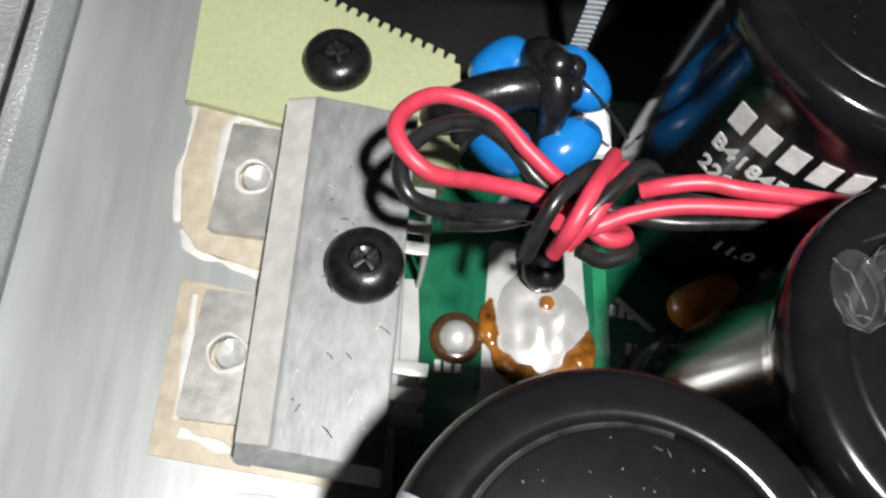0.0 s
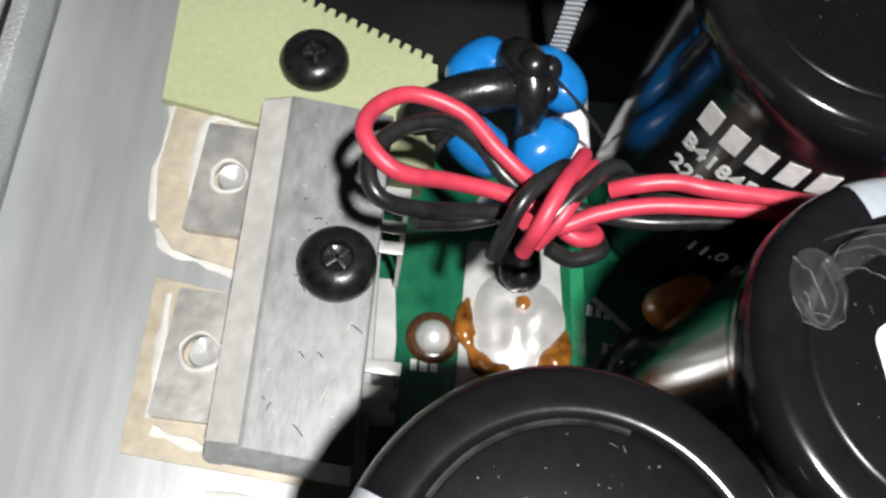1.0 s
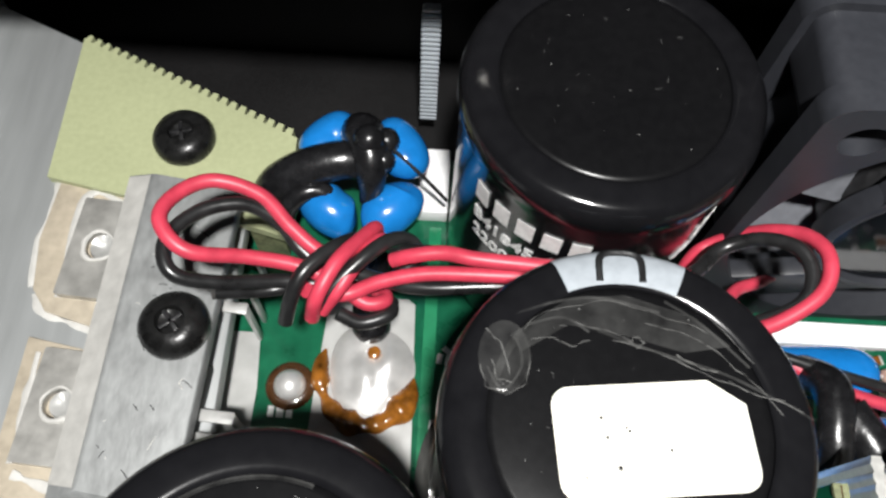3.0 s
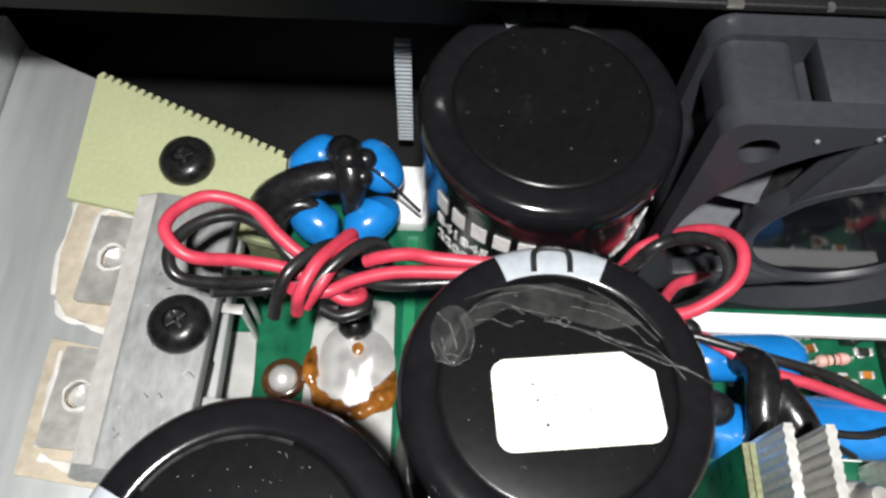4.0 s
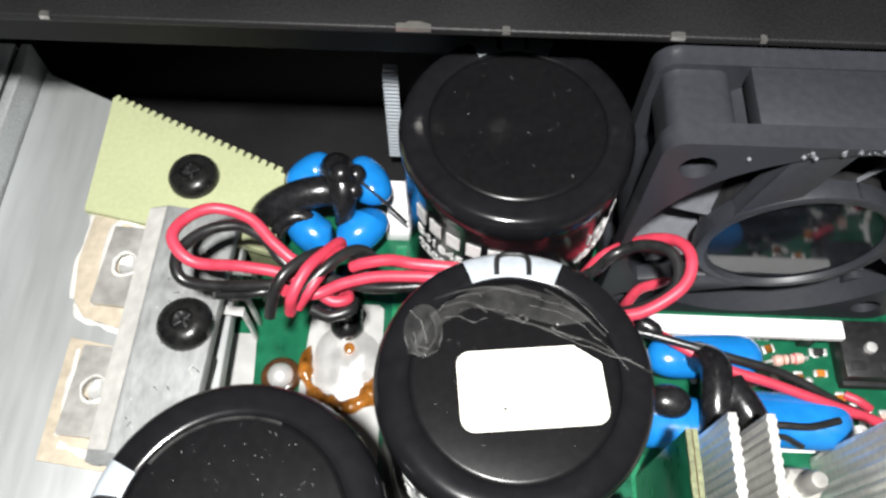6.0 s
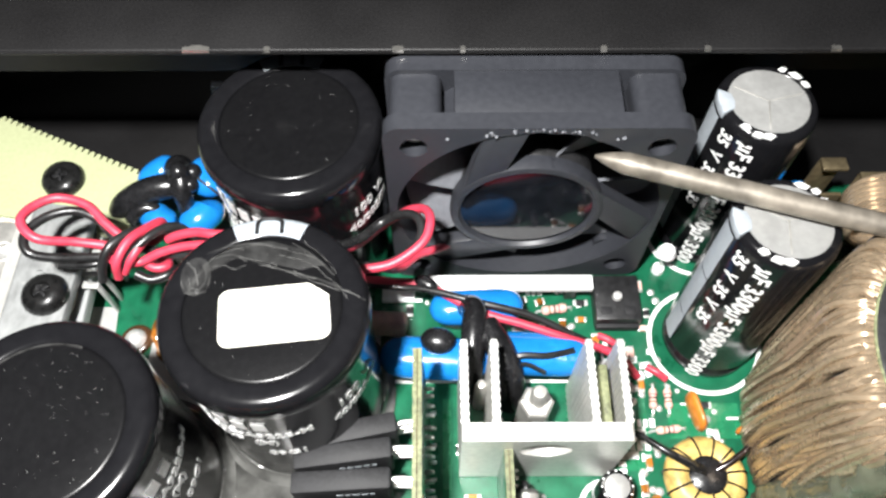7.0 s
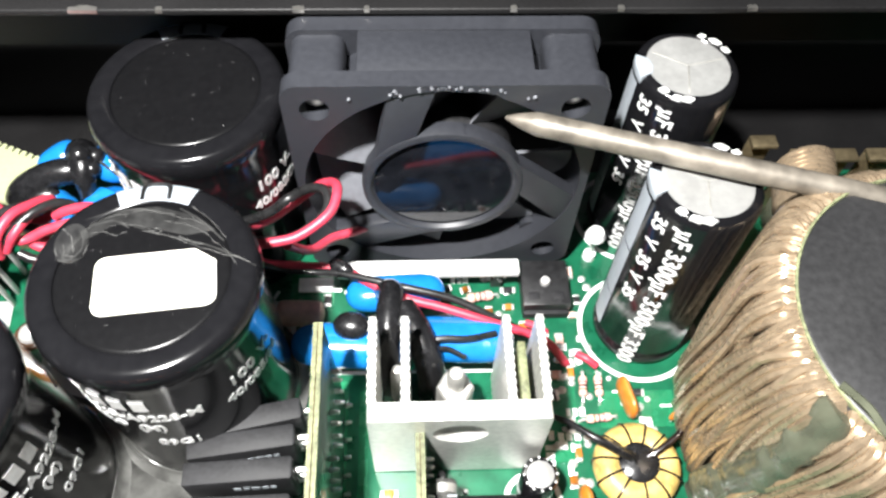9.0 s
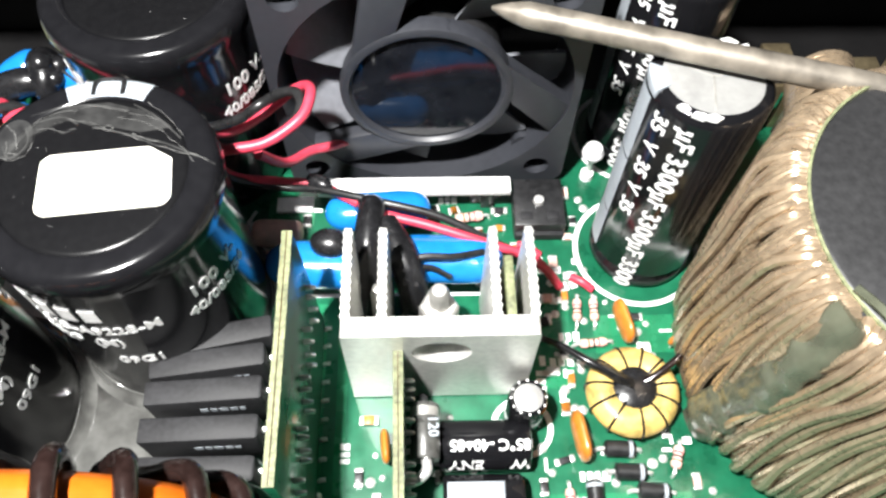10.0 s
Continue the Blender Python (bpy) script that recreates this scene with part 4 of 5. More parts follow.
part("sleeve", tube([(82.5, 33, 9.6), (85, 28.5, 9.8), (86.8, 24.6, 8.0), (87.6, 22.8, 3.5), (87.6, 22.4, -3.0)], 2.6, 14, 8), "shrink", choke, "black heat-shrink turn")
part("bead", lobe(70.4, 30.8, 77.0, 29.8, 2.6, 8.6, 0.9, 2.2), "shrink", choke)
part("lead", tube([(86.5, 26.5, 9.0), (89.5, 27.0, 9.6), (94, 27.0, 9.4), (99, 28.4, 8.4)], 0.6, 8, 8), "wire_black", choke)
part("lead", tube([(86.8, 25.0, 8.6), (90, 25.6, 8.6), (93.5, 24.6, 7.0)], 0.45, 8, 8), "wire_black", choke)

toroid = thing("blue_choke", 20.2, 62.0, -0.4, "blue ring choke with thick black sleeved turns behind the wire loop", "choke")
TILT = Matrix.Rotation(radians(24), 3, "X")


def tilted(points, lift=11.6):
    return [tuple(TILT @ Vector(p) + Vector((0, 0, lift))) for p in points]


for a0, a1, fat in ((98, 168, 3.3), (0, 74, 3.5), (-84, -6, 3.4), (200, 268, 3.3)):
    arc = [radians(a0 + (a1 - a0) * k / 14) for k in range(15)]
    part("core", tube(tilted([(6.6 * math.cos(g), 6.4 * math.sin(g), 0.5 * math.sin(5 * g)) for g in arc]), lambda q, fat=fat: fat * max(0.05, 1 - abs(2 * q - 1) ** 4) ** 0.5, 20, 2), "blue", toroid)
part("sleeve", tube([(-12.8, -3.2, 2), (-12.6, -3.0, 7.6), (-11.0, -2.2, 11.6), (-7.0, -0.8, 14.0), (-2.4, 0.2, 15.0), (1.2, 0.8, 14.0)], lambda s: 2.9 - 0.2 * s, 16, 8), "shrink", toroid, "black heat-shrink turn")
part("sleeve", tube([(-0.2, 5.4, 11.6), (0.0, 4.6, 14.8), (0.7, 3.0, 16.2), (1.4, 1.2, 16.6), (1.8, -1.4, 15.2), (1.8, -3.4, 11.0)], lambda s: 1.7 + 1.4 * math.sin(3.14 * min(1, 0.25 + 0.8 * s)), 16, 8), "shrink", toroid, "black sealed turn over the ring")
part("sleeve", tube([(-10.6, -6.2, 8.0), (-8.4, -4.4, 12.0), (-5.4, -3.4, 12.6), (-3.2, -4.6, 10.4), (-3.4, -6.2, 7.0)], 1.5, 12, 8), "shrink", toroid)
for x, y, z, r in ((1.4, 1.6, 18.2, 2.2), (3.6, 2.6, 16.6, 1.9), (3.4, -0.2, 16.2, 1.7), (0.2, 2.8, 17.0, 1.4), (2.4, 3.4, 16.4, 1.3)):
    part("sealant", lathe([(0, -r), (0.5 * r, -0.87 * r), (0.87 * r, -0.5 * r), (r, 0), (0.87 * r, 0.5 * r), (0.5 * r, 0.87 * r), (0, r)], 14), "shrink", toroid).matrix_basis = pose(x * MM, y * MM, z * MM)
part("lead", tube([(4.4, 1.4, 16.8), (8.2, -0.8, 14.5), (12.2, -2.8, 10.8)], 0.28, 8, 6), "wire_black", toroid)
part("solder_foot", lathe([(0, 0), (1.6, 0), (1.1, 1.6), (0, 2.0)], 14), "solder", toroid).matrix_basis = pose(-0.0015, -0.0085, 0)
wpad = thing("white_block", 30.6, 66.0, 0, "white plastic block on the board beside the capacitor", "component")
part("body", block(-2.4, 2.2, -5.0, 6.0, 0, 3.2, 0.3), "white", wpad)
rod = thing("ribbed_strip", 28.9, 80.0, 0, "grey-white ribbed plastic strip standing at the back", "plastic strip")
part("strip", block(-1.2, 1.2, -0.6, 0.6, 0, 25.5, 0.2), "white", rod)
for k in range(25):
    part("rib", block(-1.35, 1.35, -0.9, -0.55, 0.4 + k, 0.9 + k, 0.1), "strip", rod)
boxed = thing("ceramic_resistor", 0, 0, 0, "pale pink ceramic resistor lying on the board", "resistor")
part("body", tube([(58.6, 37.2, 2.4), (60, 37.1, 2.5), (63, 37.0, 2.5), (66, 36.8, 2.5), (67.6, 36.7, 2.4)], lambda s: 2.5 * (max(0.05, 1 - abs(2 * s - 1) ** 6)) ** 0.5, 18, 5), "pink", boxed)

# ---- soldered lug on the board by the clamp bar ----
lug = thing("solder_lug", 23.2, 37.2, 0, "large solder lug ringed with burnt amber flux", "solder joint")
blob = bmesh.new()
rng = random.Random(3)
rows = []
for i in range(9):
    f = i / 8
    row = []
    for k in range(36):
        a = 2 * math.pi * k / 36
        rx, ry = 5.9, 7.0
        sq = 1 + 0.06 * math.sin(3 * a + 1)
        w = noise.noise(Vector((math.cos(a) * f * 2.2, math.sin(a) * f * 2.2, 1.7)))
        row.append(blob.verts.new((rx * sq * f * math.cos(a), ry * sq * f * math.sin(a), max(0.06, 1.9 * (1 - f ** 2.2) * (1 + 0.5 * w) + 0.08))))
    rows.append(row)
for r0, r1 in zip(rows[1:], rows[2:]):
    for k in range(36):
        blob.faces.new((r0[k], r1[k], r1[(k + 1) % 36], r0[(k + 1) % 36]))
blob.faces.new(rows[1])
for v in rows[0]:
    blob.verts.remove(v)
part("solder", blob, "solder", lug)
arc = [radians(158 + 196 * k / 40) for k in range(41)]
flux = tube([(6.5 * math.cos(g) - 0.4, 7.5 * math.sin(g), 0.35) for g in arc], lambda q: 0.25 + (0.75 + 0.75 * q + 0.35 * math.sin(17 * q) + 0.25 * math.sin(41 * q)) * min(1, 9 * q, 9 * (1 - q)), 12, 2)
for v in flux.verts:
    v.co.z = 0.05 + max(0.0, 0.75 * v.co.z + 0.25 * noise.noise(v.co * 1.9))
part("flux_rim", flux, "flux", lug, "burnt amber flux rim")
part("flux_spot", lathe([(1.0, 1.2), (0.9, 2.1), (0.5, 2.3), (0, 2.3)], 14), "flux", lug).matrix_basis = pose(0.0004, 0.0022, 0)
part("wire_end", tube([(0.0, 3.6, 1.6), (-0.2, 5.6, 2.8), (-0.4, 8.6, 3.2), (-0.6, 12.4, 3.0), (-0.6, 16.0, 2.6)], lambda s: 0.3 + 2.4 * min(1.0, 5 * s) ** 0.5, 18, 6), "shrink", lug)
joint = thing("solder_joint", 12.4, 34.6, 0, "round solder joint in a ring of brown flux", "solder joint")
part("ball", lathe([(0, 0), (2.3, 0), (2.2, 0.8), (1.7, 1.7), (0.9, 2.3), (0, 2.5)], 24), "solder", joint)
part("flux_rim", lathe([(1.9, 0.02), (3.4, 0.02), (3.1, 0.45), (2.2, 0.75), (1.9, 0.7)], 28), "burnt", joint)
disc = tagged(part("disc_capacitor", lobe(38.0, 37.4, 46.0, 41.4, 2.6, 6.4, 1.2), "tan"), "orange epoxy disc capacitor half hidden by the can", "capacitor")

pool = bmesh.new()
edge = [(40 + (20 + 3 * noise.noise(Vector((math.cos(g), math.sin(g), 2)))) * math.cos(g), 1.5 + (15.0 + 3 * noise.noise(Vector((2 * math.cos(g), 2 * math.sin(g), 7)))) * math.sin(g)) for g in [2 * math.pi * k / 40 for k in range(40)]]
pool_bed = tagged(part("potting_pool", prism(edge, 0.0, 0.9, 0.3), "pool"), "cloudy grey potting compound pooled between the capacitors", "potting compound")

for cx, cy in ((18.9, 5.0), (47.8, 22.5)):
    rim = lathe([(15.3, 0.5), (17.6, 0.86), (16.6, 1.1), (15.95, 1.9), (15.7, 3.0), (15.3, 3.1)], 72)
    for v in rim.verts:
        v.co.z += 0.5 * max(0.0, v.co.z - 1.0) * noise.noise(v.co * 0.22)
    part("meniscus", rim, "pool", pool_bed, "glossy edge climbing the can").matrix_basis = pose(cx * MM, cy * MM, 0)

# ---- the wound inductors ----
big = thing("toroid_inductor", 157.5, 11.0, 0, "large copper-wound toroid inductor with dark core wrap and glue", "inductor")
part("core", lathe([(8.5, 1.5), (25.2, 1.5), (25.6, 3), (25.6, 40), (23.6, 45.2), (23.0, 46.3), (22.4, 46.6), (9.5, 46.6), (8.8, 46), (8.5, 1.5)], 72), "core", big, "dark grey wrapped core")
part("rim", lathe([(22.9, 46.2), (23.3, 46.2), (23.35, 46.75), (23.0, 46.8), (22.9, 46.2)], 72), "fr4_edge", big, "yellowed rim of the wrap")
for sect, (a0, a1, count, skew, seed) in enumerate(((96, 208.5, 74, -4, 1), (210.5, 332, 78, -4, 2), (345, 450, 46, -4, 3))):
    rng = random.Random(seed)
    for layer, rr in ((0, 26.2), (1, 27.1)):
        for k in range(count if layer == 0 else count // 2):
            f = (k + 0.5 * layer + rng.uniform(-0.25, 0.25)) / (count if layer == 0 else count // 2)
            a = a0 + (a1 - a0) * f
            lean = rng.gauss(0, 0.8)
            lift = max(0.0, rng.gauss(0, 0.45))
            pts = []
            for s, r, z in ((0.0, 22.9, 46.0), (0.10, 24.6, 45.4), (0.22, rr, 41.5), (0.45, rr + 0.35, 30), (0.7, rr + 0.4, 17), (0.9, rr, 6), (1.0, rr - 1.6, 1.2)):
                g = radians(a + skew * s + 3 * math.sin(9 * f + 4 * s + layer) + rng.uniform(-0.9, 0.9) + lean)
                r2 = r + rng.uniform(0, 0.4) + lift
                pts.append((r2 * math.cos(g), r2 * math.sin(g), z))
            part("turn", tube(pts, rng.uniform(0.55, 0.75), 7, 4), "copper", big)
gap = []
for s in range(9):
    f = s / 8
    g = radians(208 - 4 * f + 2 * math.sin(5 * f))
    r = 23.4 + 5.2 * min(1, f * 4) - 0.8 * f
    gap.append((r * math.cos(g), r * math.sin(g), 46.6 - 44 * f))
smear = tube(gap, lambda s: (2.2 + 1.5 * s + 0.35 * math.sin(17 * s) + 0.2 * math.sin(43 * s)), 18, 6)
axis = Vector((math.cos(radians(205)), math.sin(radians(205)), 0))
for v in smear.verts:
    out = v.co.x * axis.x + v.co.y * axis.y
    v.co -= axis * 0.45 * (out - 27.0)
    v.co += 0.5 * Vector((noise.noise(v.co * 0.35), noise.noise(v.co * 0.4 + Vector((7, 0, 0))), 0.4 * noise.noise(v.co * 0.9)))
part("glue", smear, "glue", big, "smear of translucent grey-green glue")
part("glue_thread", tube([(22.8 * math.cos(radians(202)), 22.8 * math.sin(radians(202)), 47.2), (22.2 * math.cos(radians(212)), 22.2 * math.sin(radians(212)), 47.4), (23 * math.cos(radians(222)), 23 * math.sin(radians(222)), 47.0), (23.2 * math.cos(radians(236)), 23.2 * math.sin(radians(236)), 46.9)], 0.55, 8, 6), "glue", big)

ytor = thing("yellow_inductor", 122.2, 6.0, 0, "small yellow ring inductor with dark lead wires", "inductor")
ring = [(4.9 * math.cos(2 * math.pi * k / 20), 4.9 * math.sin(2 * math.pi * k / 20), 3.4) for k in range(20)]
part("core", tube(ring, 2.6, 14, 2, closed=True), "yellow", ytor)
part("centre", lathe([(0, 0.5), (3.0, 0.5), (4.0, 3.5), (3.9, 5.3), (2.6, 6.1), (0, 6.3)], 18), "shrink", ytor, "black sealed centre")
for k in range(11):
    a = 2 * math.pi * (k + 0.35 * random.random()) / 11
    c, s = math.cos(a), math.sin(a)
    part("turn", tube([(2.6 * c, 2.6 * s, 5.2), (3.4 * c, 3.4 * s, 5.9), (4.9 * c, 4.9 * s, 6.1), (6.8 * c, 6.8 * s, 5.4), (7.6 * c, 7.6 * s, 3.6), (7.2 * c, 7.2 * s, 1.5)], 0.21, 6, 5), "shrink", ytor)
part("lead", tube([(-0.5, 0.5, 5.4), (-3.5, 1.6, 7.2), (-7.5, 3.6, 8.0), (-12, 7.0, 7.0), (-17, 9.8, 5)], lambda s: 1.0 - 0.6 * s, 10, 7), "shrink", ytor)
part("lead", tube([(1.0, 0.6, 5.2), (4.0, 2.0, 6.6), (8, 5.0, 8.0), (12, 9.5, 9)], lambda s: 0.75 - 0.3 * s, 10, 7), "brown_wire", ytor)
part("lead", tube([(-0.2, -0.4, 5.4), (-2, 0.6, 7.4), (-6, 3.0, 8.4)], 0.4, 8, 6), "shrink", ytor)

otor = thing("orange_inductor", 46.0, -23.2, 24.2, "orange-coated toroid inductor on edge with dark brown turns", "inductor")
bm = lathe([(10, -8.5), (20.5, -8.5), (22.0, -7.4), (22.4, -6), (22.4, 6), (22.0, 7.4), (20.5, 8.5), (10, 8.5), (10, -8.5)], 72)
bmesh.ops.rotate(bm, cent=(0, 0, 0), matrix=Matrix.Rotation(radians(90), 3, "X"), verts=bm.verts)
part("core", bm, "orange", otor)
for k in range(19):
    a = radians(k * 360 / 19 + random.uniform(-2.5, 2.5))
    b = a - 0.10
    def at_ring(r, y, g):
        return (r * math.cos(g), y, r * math.sin(g))
    part("turn", tube([at_ring(9.2, 0, a), at_ring(10.5, 9.4, a), at_ring(16, 10.2, a), at_ring(21.2, 9.9, a), at_ring(23.6, 7.2, a), at_ring(24.0, 0, (a + b) / 2), at_ring(23.6, -7.2, b), at_ring(21.2, -9.9, b), at_ring(16, -10.2, b), at_ring(10.5, -9.4, b)], 1.3, 10, 5), "brown_wire", otor)

# ---- fuse clips and coil at the right rear ----
for x, y, w in ((153.5, 65.5, 2.6), (164.5, 62, 6.5), (177, 62, 4.0)):
    clip = thing("fuse_clip", x, y, 0, "dull brass spring clip standing on the board", "clip", "fuse clips")
    part("wall", block(-w, w, -0.4, 0.4, 0, 19, 0.2), "brass", clip)
    part("lip", block(-w, w, -2.6, 0.4, 18.2, 19.2, 0.3), "brass", clip)
    part("wall", block(-w, w, -5.4, -4.6, 0, 14, 0.2), "brass", clip)
coil = thing("copper_coil", 157.0, 52.0, 6, "small dull copper coil glued behind the capacitor", "coil")
for k in range(9):
    a = 2 * math.pi * k / 9
    part("turn", tube([(5.5 * math.cos(t) * 0.9 + 0.25 * k - 1, (k - 4) * 1.05, 15 + 5.5 * math.sin(t)) for t in [2 * math.pi * j / 14 for j in range(14)]], 0.75, 8, 2, closed=True), "copper", coil)
part("stem", block(-2, 2, -4, 4, 0, 10, 0.4), "glue", coil)
chip = tagged(part("blue_part", block(142, 146, 56, 60, 0, 20, 0.8), "blue"), "small blue box component behind the capacitors", "component")

# ---- twin wires: knotted loop, loop by the fan and the run to the board ----
wires = thing("wire_pair", 0, 0, 0, "knotted pair of red and black wires looping between capacitors and fan", "wires")
W = 0.82
RED = [
    [(60.0, 34.9, 30), (66.1, 36.0, 30.4), (71.2, 39.2, 32), (72.5, 43.1, 32.5), (71.6, 46.6, 30.6), (68.8, 48.6, 27.4), (65.4, 49.2, 23.4), (62.6, 48.2, 21.6), (59.6, 44.4, 23), (57.0, 41.4, 26), (53, 40.2, 29.6), (48, 39.8, 30.8), (38.2, 39.9, 30.4), (30.5, 40.0, 29.6), (25.5, 39.2, 28.6), (22.0, 38.0, 27.6), (19.0, 37.4, 28.6), (18.0, 37.2, 30)],
    [(18.4, 35.4, 26.8), (19.2, 36.4, 30.6), (21.0, 39.9, 31.8), (23.2, 43.6, 30), (24.4, 45.8, 28), (24.0, 45.0, 25.6), (22.0, 42.6, 26), (18.8, 42.2, 28.6), (15.4, 44.4, 30), (11.9, 47.5, 31), (7.0, 48.4, 32), (3.7, 46.0, 33), (2.9, 42.4, 34), (5.9, 39.6, 33), (11.2, 40.6, 30), (16.3, 40.7, 28.2), (20.4, 39.4, 27.4)],
    [(19.4, 36.0, 27.4), (21.2, 37.6, 29.8), (23.0, 40.6, 30.4), (24.8, 43.6, 29.4), (25.8, 44.6, 27)],
    [(54.5, 40.9, 30.2), (46.0, 40.6, 31.6), (36.0, 41.0, 31.8), (32.0, 41.8, 31.2), (28.6, 41.6, 30.4), (26.6, 41.6, 29)],
    [(22.0, 38.6, 26.4), (24.0, 37.6, 26), (25.9, 38.2, 25.6), (25.4, 39.6, 24.6), (23.0, 40.4, 24.2)],
    [(60.0, 34.9, 30), (57.6, 38.4, 26), (55.2, 40.6, 19), (57.7, 41.6, 13.4), (64, 42.0, 11.6), (71.4, 41.2, 11.2), (81.3, 35.6, 11.6), (90, 33.0, 11.2), (98.5, 30.4, 10.2), (107.9, 28.4, 7), (112.8, 26.2, 1.2)],
    [(63.5, 38.6, 24), (66.4, 42.0, 17), (69.9, 46.6, 14), (73.9, 48.6, 13), (78.5, 51.7, 12)],
]
BLACK = [
    [(59.4, 36.4, 28.6), (64.5, 36.6, 28.8), (69.2, 38.2, 31.0), (71.0, 41.4, 31.4), (70.2, 44.8, 31.0), (67.2, 46.8, 28.8), (63.6, 46.4, 26.6), (60, 43.2, 26.6), (54, 40.0, 28.0), (48, 39.7, 28.6), (38.2, 39.6, 28.2), (30.5, 39.2, 27.6), (26, 40.0, 26.8), (22.4, 41.0, 26.4), (18.6, 41.6, 27.2), (16.3, 42.9, 28), (13.9, 45.4, 29), (10.3, 46.3, 31), (6.1, 44.6, 32), (3.5, 40.9, 32.6), (4.4, 37.6, 32), (8.2, 37.5, 30), (14.8, 39.3, 27), (18.6, 39.4, 26.4)],
    [(15.6, 34.8, 26.6), (16.4, 36.4, 29.6), (17.6, 38.6, 31.4), (19.8, 41.2, 31.2), (22.2, 43.7, 29.2), (23.2, 44.4, 27)],
    [(19.0, 36.2, 28), (20.6, 37.8, 29.8), (23.7, 41.0, 30.8), (26.2, 43.6, 29.8), (28.2, 44.4, 28.2), (29.2, 43.4, 26.6), (27.6, 41.4, 26.2)],
    [(54.0, 40.9, 27.6), (46.0, 40.9, 29.2), (40.0, 41.2, 30), (34.0, 42.2, 29.6), (29.0, 42.6, 29.4), (26.4, 42.4, 28.4)],
    [(21.0, 36.2, 26.4), (23.5, 35.6, 25.4), (26.4, 36.8, 25.2), (26.6, 38.6, 24.2)],
    [(59.4, 36.4, 28.6), (57.0, 39.2, 24), (55.6, 40.2, 17), (59.7, 41.3, 12.2), (66, 41.0, 11.0), (71.5, 40.0, 11.9), (81.3, 37.0, 12.6), (91.5, 34.6, 11.6), (99.7, 31.6, 9), (104, 30.6, 6.5)],
    [(18.2, 40.0, 26.0), (13.0, 38.6, 25.6), (8.0, 36.9, 28.4)],
]
for k, run in enumerate(RED):
    part("red_wire", tube(run, W, 14, 10), "red", wires)
for k, run in enumerate(BLACK):
    part("black_wire", tube(run, W if k < 5 else W * 0.85, 14, 10), "wire_black", wires)
part("tie", lobe(69.2, 42.6, 73.6, 40.0, 1.35, 12.0, 1.0, 2.4), "shrink", wires, "black tie round the pair")

# ---- screwdriver resting on the fan's rim and the tall capacitor ----
driver = thing("screwdriver", 0, 0, 0, "worn steel screwdriver blade resting across capacitor and fan", "screwdriver")
a, b = Vector((99.1, 47.6, 45.2)), Vector((127.1, 38.9, 45.4))
d = (b - a).normalized()
shaft = tube([a + d * s for s in (0, 2, 5, 9, 14, 20, 30, 45, 60, 80, 105)], lambda s: 1.85 * min(1.0, 0.16 + 4.2 * s), 20, 4)
part("blade", shaft, "driver", driver, "tapered point, browned and scratched")
part("handle", tube([a + d * s for s in (104, 106, 112, 130, 150, 170, 176)], lambda s: 9 * min(1.0, 0.55 + 4 * s) * (1.0 if s < 0.93 else 0.8), 24, 5), "black", driver)


# ---- small parts soldered on the board ----
def chip_part(x, y, turn, l, w, body, label, group):
    t = thing("chip_component", x, y, 0, label, "component", group, rz=turn)
    part("body", block(-l * 0.3, l * 0.3, -w / 2, w / 2, 0.05, 0.9, 0.08), body, t)
    for s in (-1, 1):
        part("solder_end", block(min(s * l * 0.29, s * l * 0.55), max(s * l * 0.29, s * l * 0.55), -w * 0.55, w * 0.55, 0.02, 0.75, 0.15), "solder", t)
    return t


def resistor(x, y, turn, l, r, body, bands, label, group="small resistors"):
    t = thing("resistor", x, y, 0, label, "resistor", group, rz=turn)
    part("body", tube([(-l / 2 + l * k / 10, 0, r + 0.3) for k in range(11)], lambda s: r * (1.0 if 0.12 < s < 0.3 or 0.7 < s < 0.88 else 0.86 if 0.03 < s < 0.97 else 0.4), 14, 3), body, t)
    for bx, col in bands:
        bm = lathe([(r * 0.8, -0.14), (r * 0.93, -0.14), (r * 0.93, 0.14), (r * 0.8, 0.14)], 14)
        bmesh.ops.transform(bm, matrix=Matrix.Translation((bx * l, 0, r + 0.3)) @ Matrix.Rotation(radians(90), 4, "Y"), verts=bm.verts)
        part("band", bm, col, t)
    for s in (-1, 1):
        part("lead", tube([(s * l / 2, 0, r + 0.3), (s * (l / 2 + 0.9), 0, r + 0.2), (s * (l / 2 + 1.2), 0, 0)], 0.28, 6, 4), "solder", t)
    return t


BANDS = ((-0.2, "flux"), (0.0, "black"), (0.2, "red"))
for x, y, turn, l, r in ((97.5, 40.6, 8, 5.2, 1.0), (115.4, 21.6, 84, 4.0, 0.8), (118.3, 21.6, 88, 4.0, 0.8), (117.5, 15.5, 5, 4.6, 0.8), (128.4, -4.0, 70, 3.6, 0.9), (111.0, -10.5, 90, 4.2, 0.8)):
    resistor(x, y, turn, l, r, "pink", BANDS, "small banded resistor with a pale pink body")
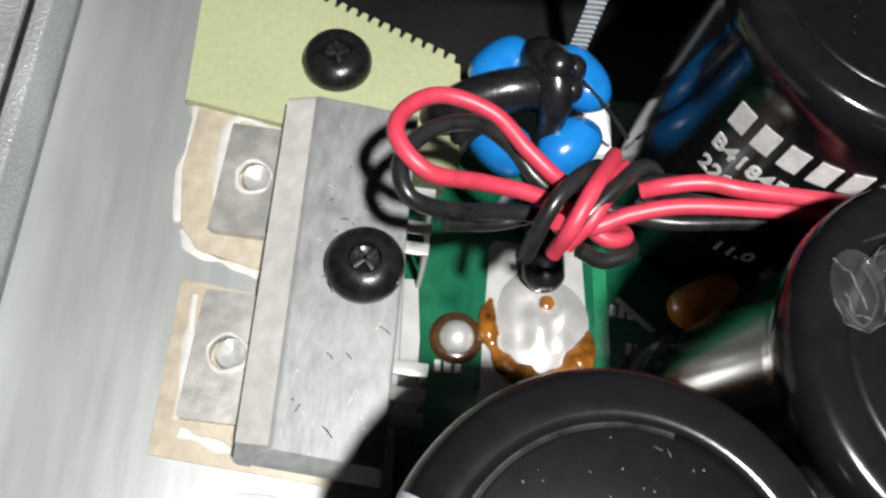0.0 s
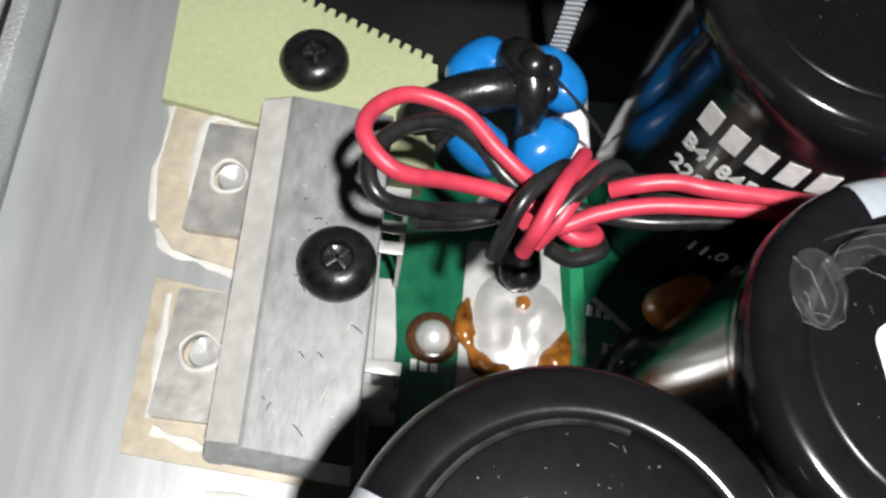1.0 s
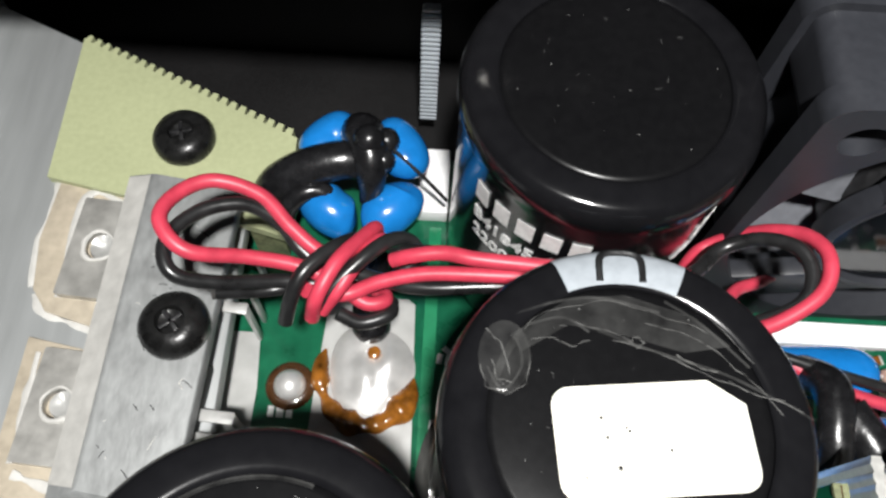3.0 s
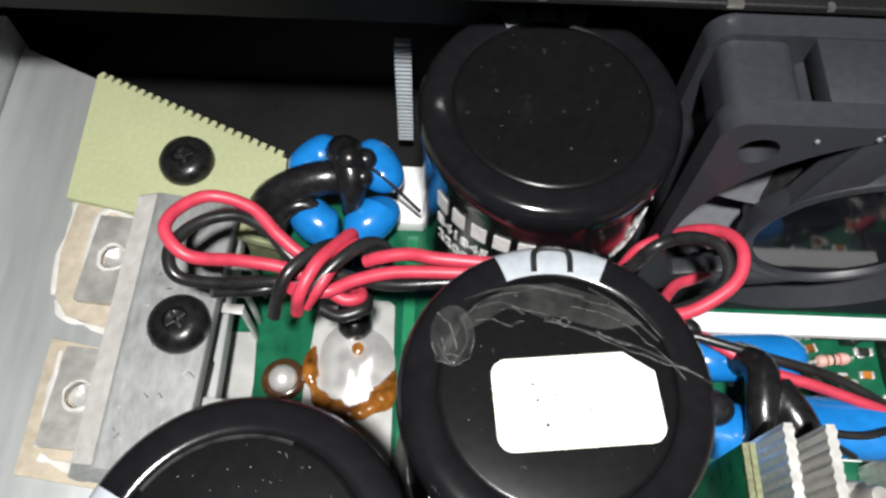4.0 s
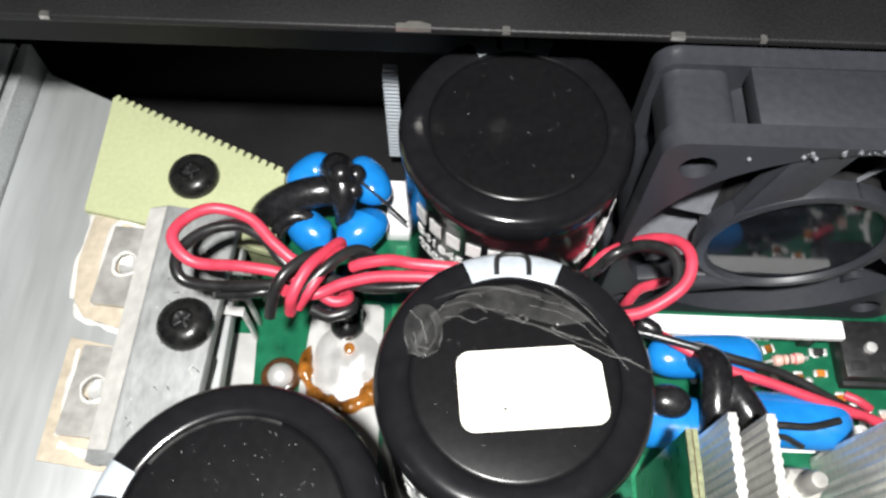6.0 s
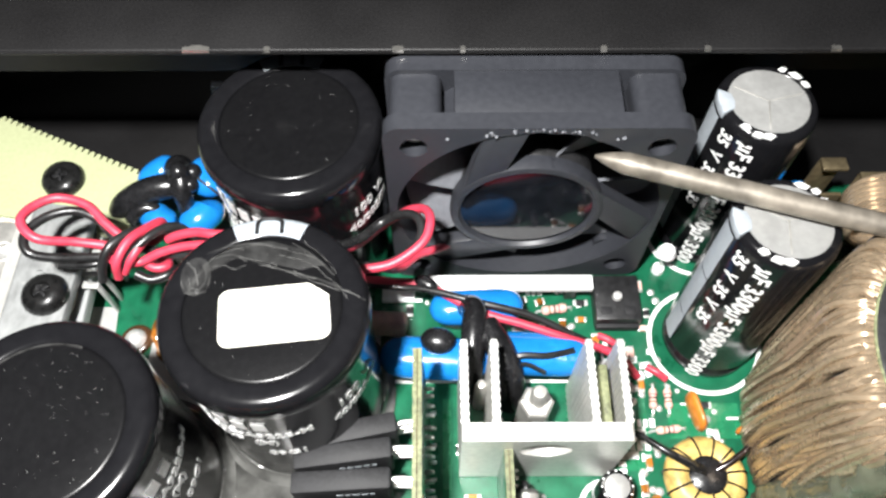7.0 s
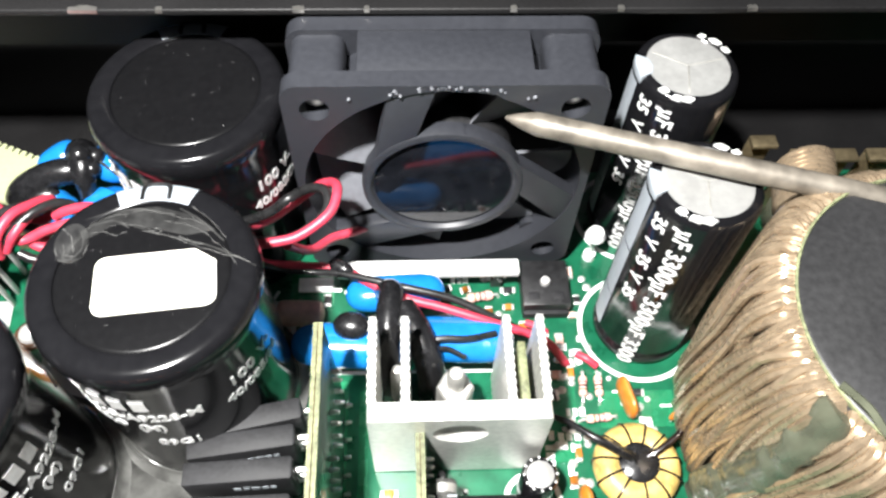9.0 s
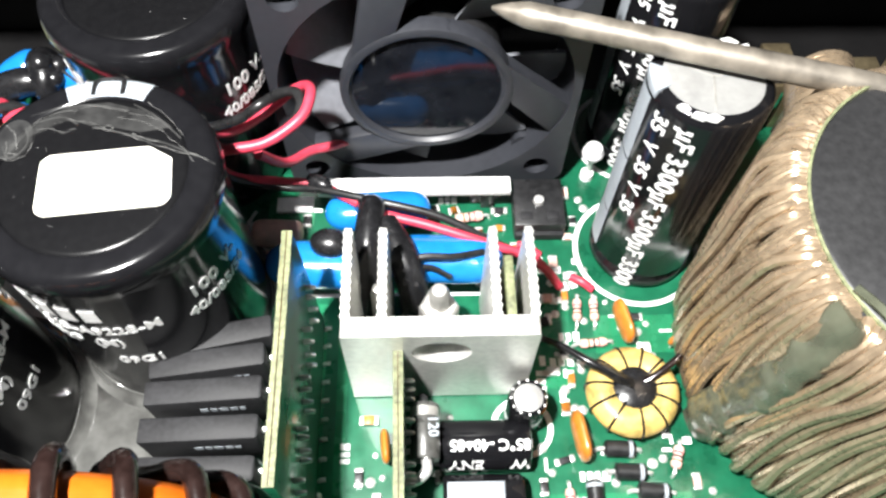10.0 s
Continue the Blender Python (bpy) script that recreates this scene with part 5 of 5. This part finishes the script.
for x, y, turn in ((119.4, -2.6, -3), (120.6, -6.2, -3), (123.8, -9.2, -4), (114.8, -9.8, 90)):
    t = thing("diode", x, y, 0, "small black diode with a pale band", "diode", "small diodes", rz=turn)
    part("body", tube([(-2.4 + 0.48 * k, 0, 1.5) for k in range(11)], lambda s: 1.3 if 0.02 < s < 0.98 else 1.0, 14, 2), "black", t)
    bm = lathe([(1.2, -0.3), (1.36, -0.3), (1.36, 0.3), (1.2, 0.3)], 14)
    bmesh.ops.transform(bm, matrix=Matrix.Translation((1.6, 0, 1.5)) @ Matrix.Rotation(radians(90), 4, "Y"), verts=bm.verts)
    part("band", bm, "strip", t)
    for s in (-1, 1):
        part("lead", tube([(s * 2.3, 0, 1.5), (s * 3.2, 0, 1.3), (s * 3.6, 0, 0)], 0.35, 6, 4), "solder", t)
for x, y, turn, s in ((122.6, 18.4, 102, 1.0), (113.2, -1.0, 98, 1.05), (82.8, -2.0, 95, 0.7), (131.5, 15.4, 30, 0.6)):
    t = thing("ceramic_capacitor", x, y, 0, "orange epoxy-dipped ceramic capacitor standing on edge", "capacitor", "orange ceramic capacitors", rz=turn)
    part("body", lobe(-3.8 * s, 0, 3.8 * s, 0, 1.05 * s, 3.4, 2.6), "tan", t)
    for q in (-1.4, 1.4):
        part("lead", tube([(q * s, 0, 1.6), (q * s, 0, 0)], 0.25, 6, 2), "solder", t)
rng = random.Random(21)
spots = [(108.5, 32.5), (112.2, 31.2), (107.0, 29.2), (115.0, 28.6), (113.6, 24.6), (110.6, 24.2), (109.6, 19.8), (112.4, 14.4), (110.4, 10.8), (125.4, 20.4), (126.6, 14.4), (113.2, 9.4), (111.8, 4.6), (110.8, -4.0), (107.2, -8.0), (127.4, 0.8), (131.0, -7.6), (117.0, -12.6), (126.2, -13.2), (91.0, 43.0), (94.8, 42.6), (103.2, 42.4), (103.0, 38.6), (99.2, 37.6), (90.4, 36.4), (95.0, 36.0), (105.5, 34.2), (115.8, 46.2), (116.6, 40.0), (115.4, 36.6), (80.0, 3.0), (78.6, -6.0), (81.4, -10.0), (77.6, 12.0), (60.5, 33.6), (67.8, 40.8)]
for k, (x, y) in enumerate(spots):
    chip_part(x, y, rng.choice((0, 90, 0, 90, 15)), rng.uniform(1.8, 3.0), rng.uniform(1.0, 1.5), rng.choice(("white", "tan", "black", "pink", "grey_body", "flux")), "tiny surface-mount part with bright solder ends", "surface-mount parts")
for x, y, turn in ((116.8, 26.9, -35), (108.0, 33.8, -30)):
    t = thing("red_sleeve", x, y, 0.0, "short red sleeve on a soldered wire end", "wire sleeve", rz=turn)
    part("sleeve", tube([(-2.2, 0, 1.0), (0, 0, 1.4), (2.2, 0, 0.8)], 0.75, 10, 5), "red", t)
pads = bmesh.new()
for k in range(150):
    x, y = rng.uniform(70, 134), rng.uniform(-20, 46)
    if (abs(x - 91.3) < 15 and 4 < y < 26) or (x - 127.6) ** 2 + (y - 34) ** 2 < 110 or (x - 157.5) ** 2 + (y - 11) ** 2 < 820:
        continue
    join(pads, lathe([(rng.uniform(0.5, 0.9), 0.0), (0.4, 0.35), (0, 0.5)], 9), Matrix.Translation((x, y, 0.0)))
tagged(part("solder_pads", pads, "solder", board), "scattered bright solder points", kind="stuff")
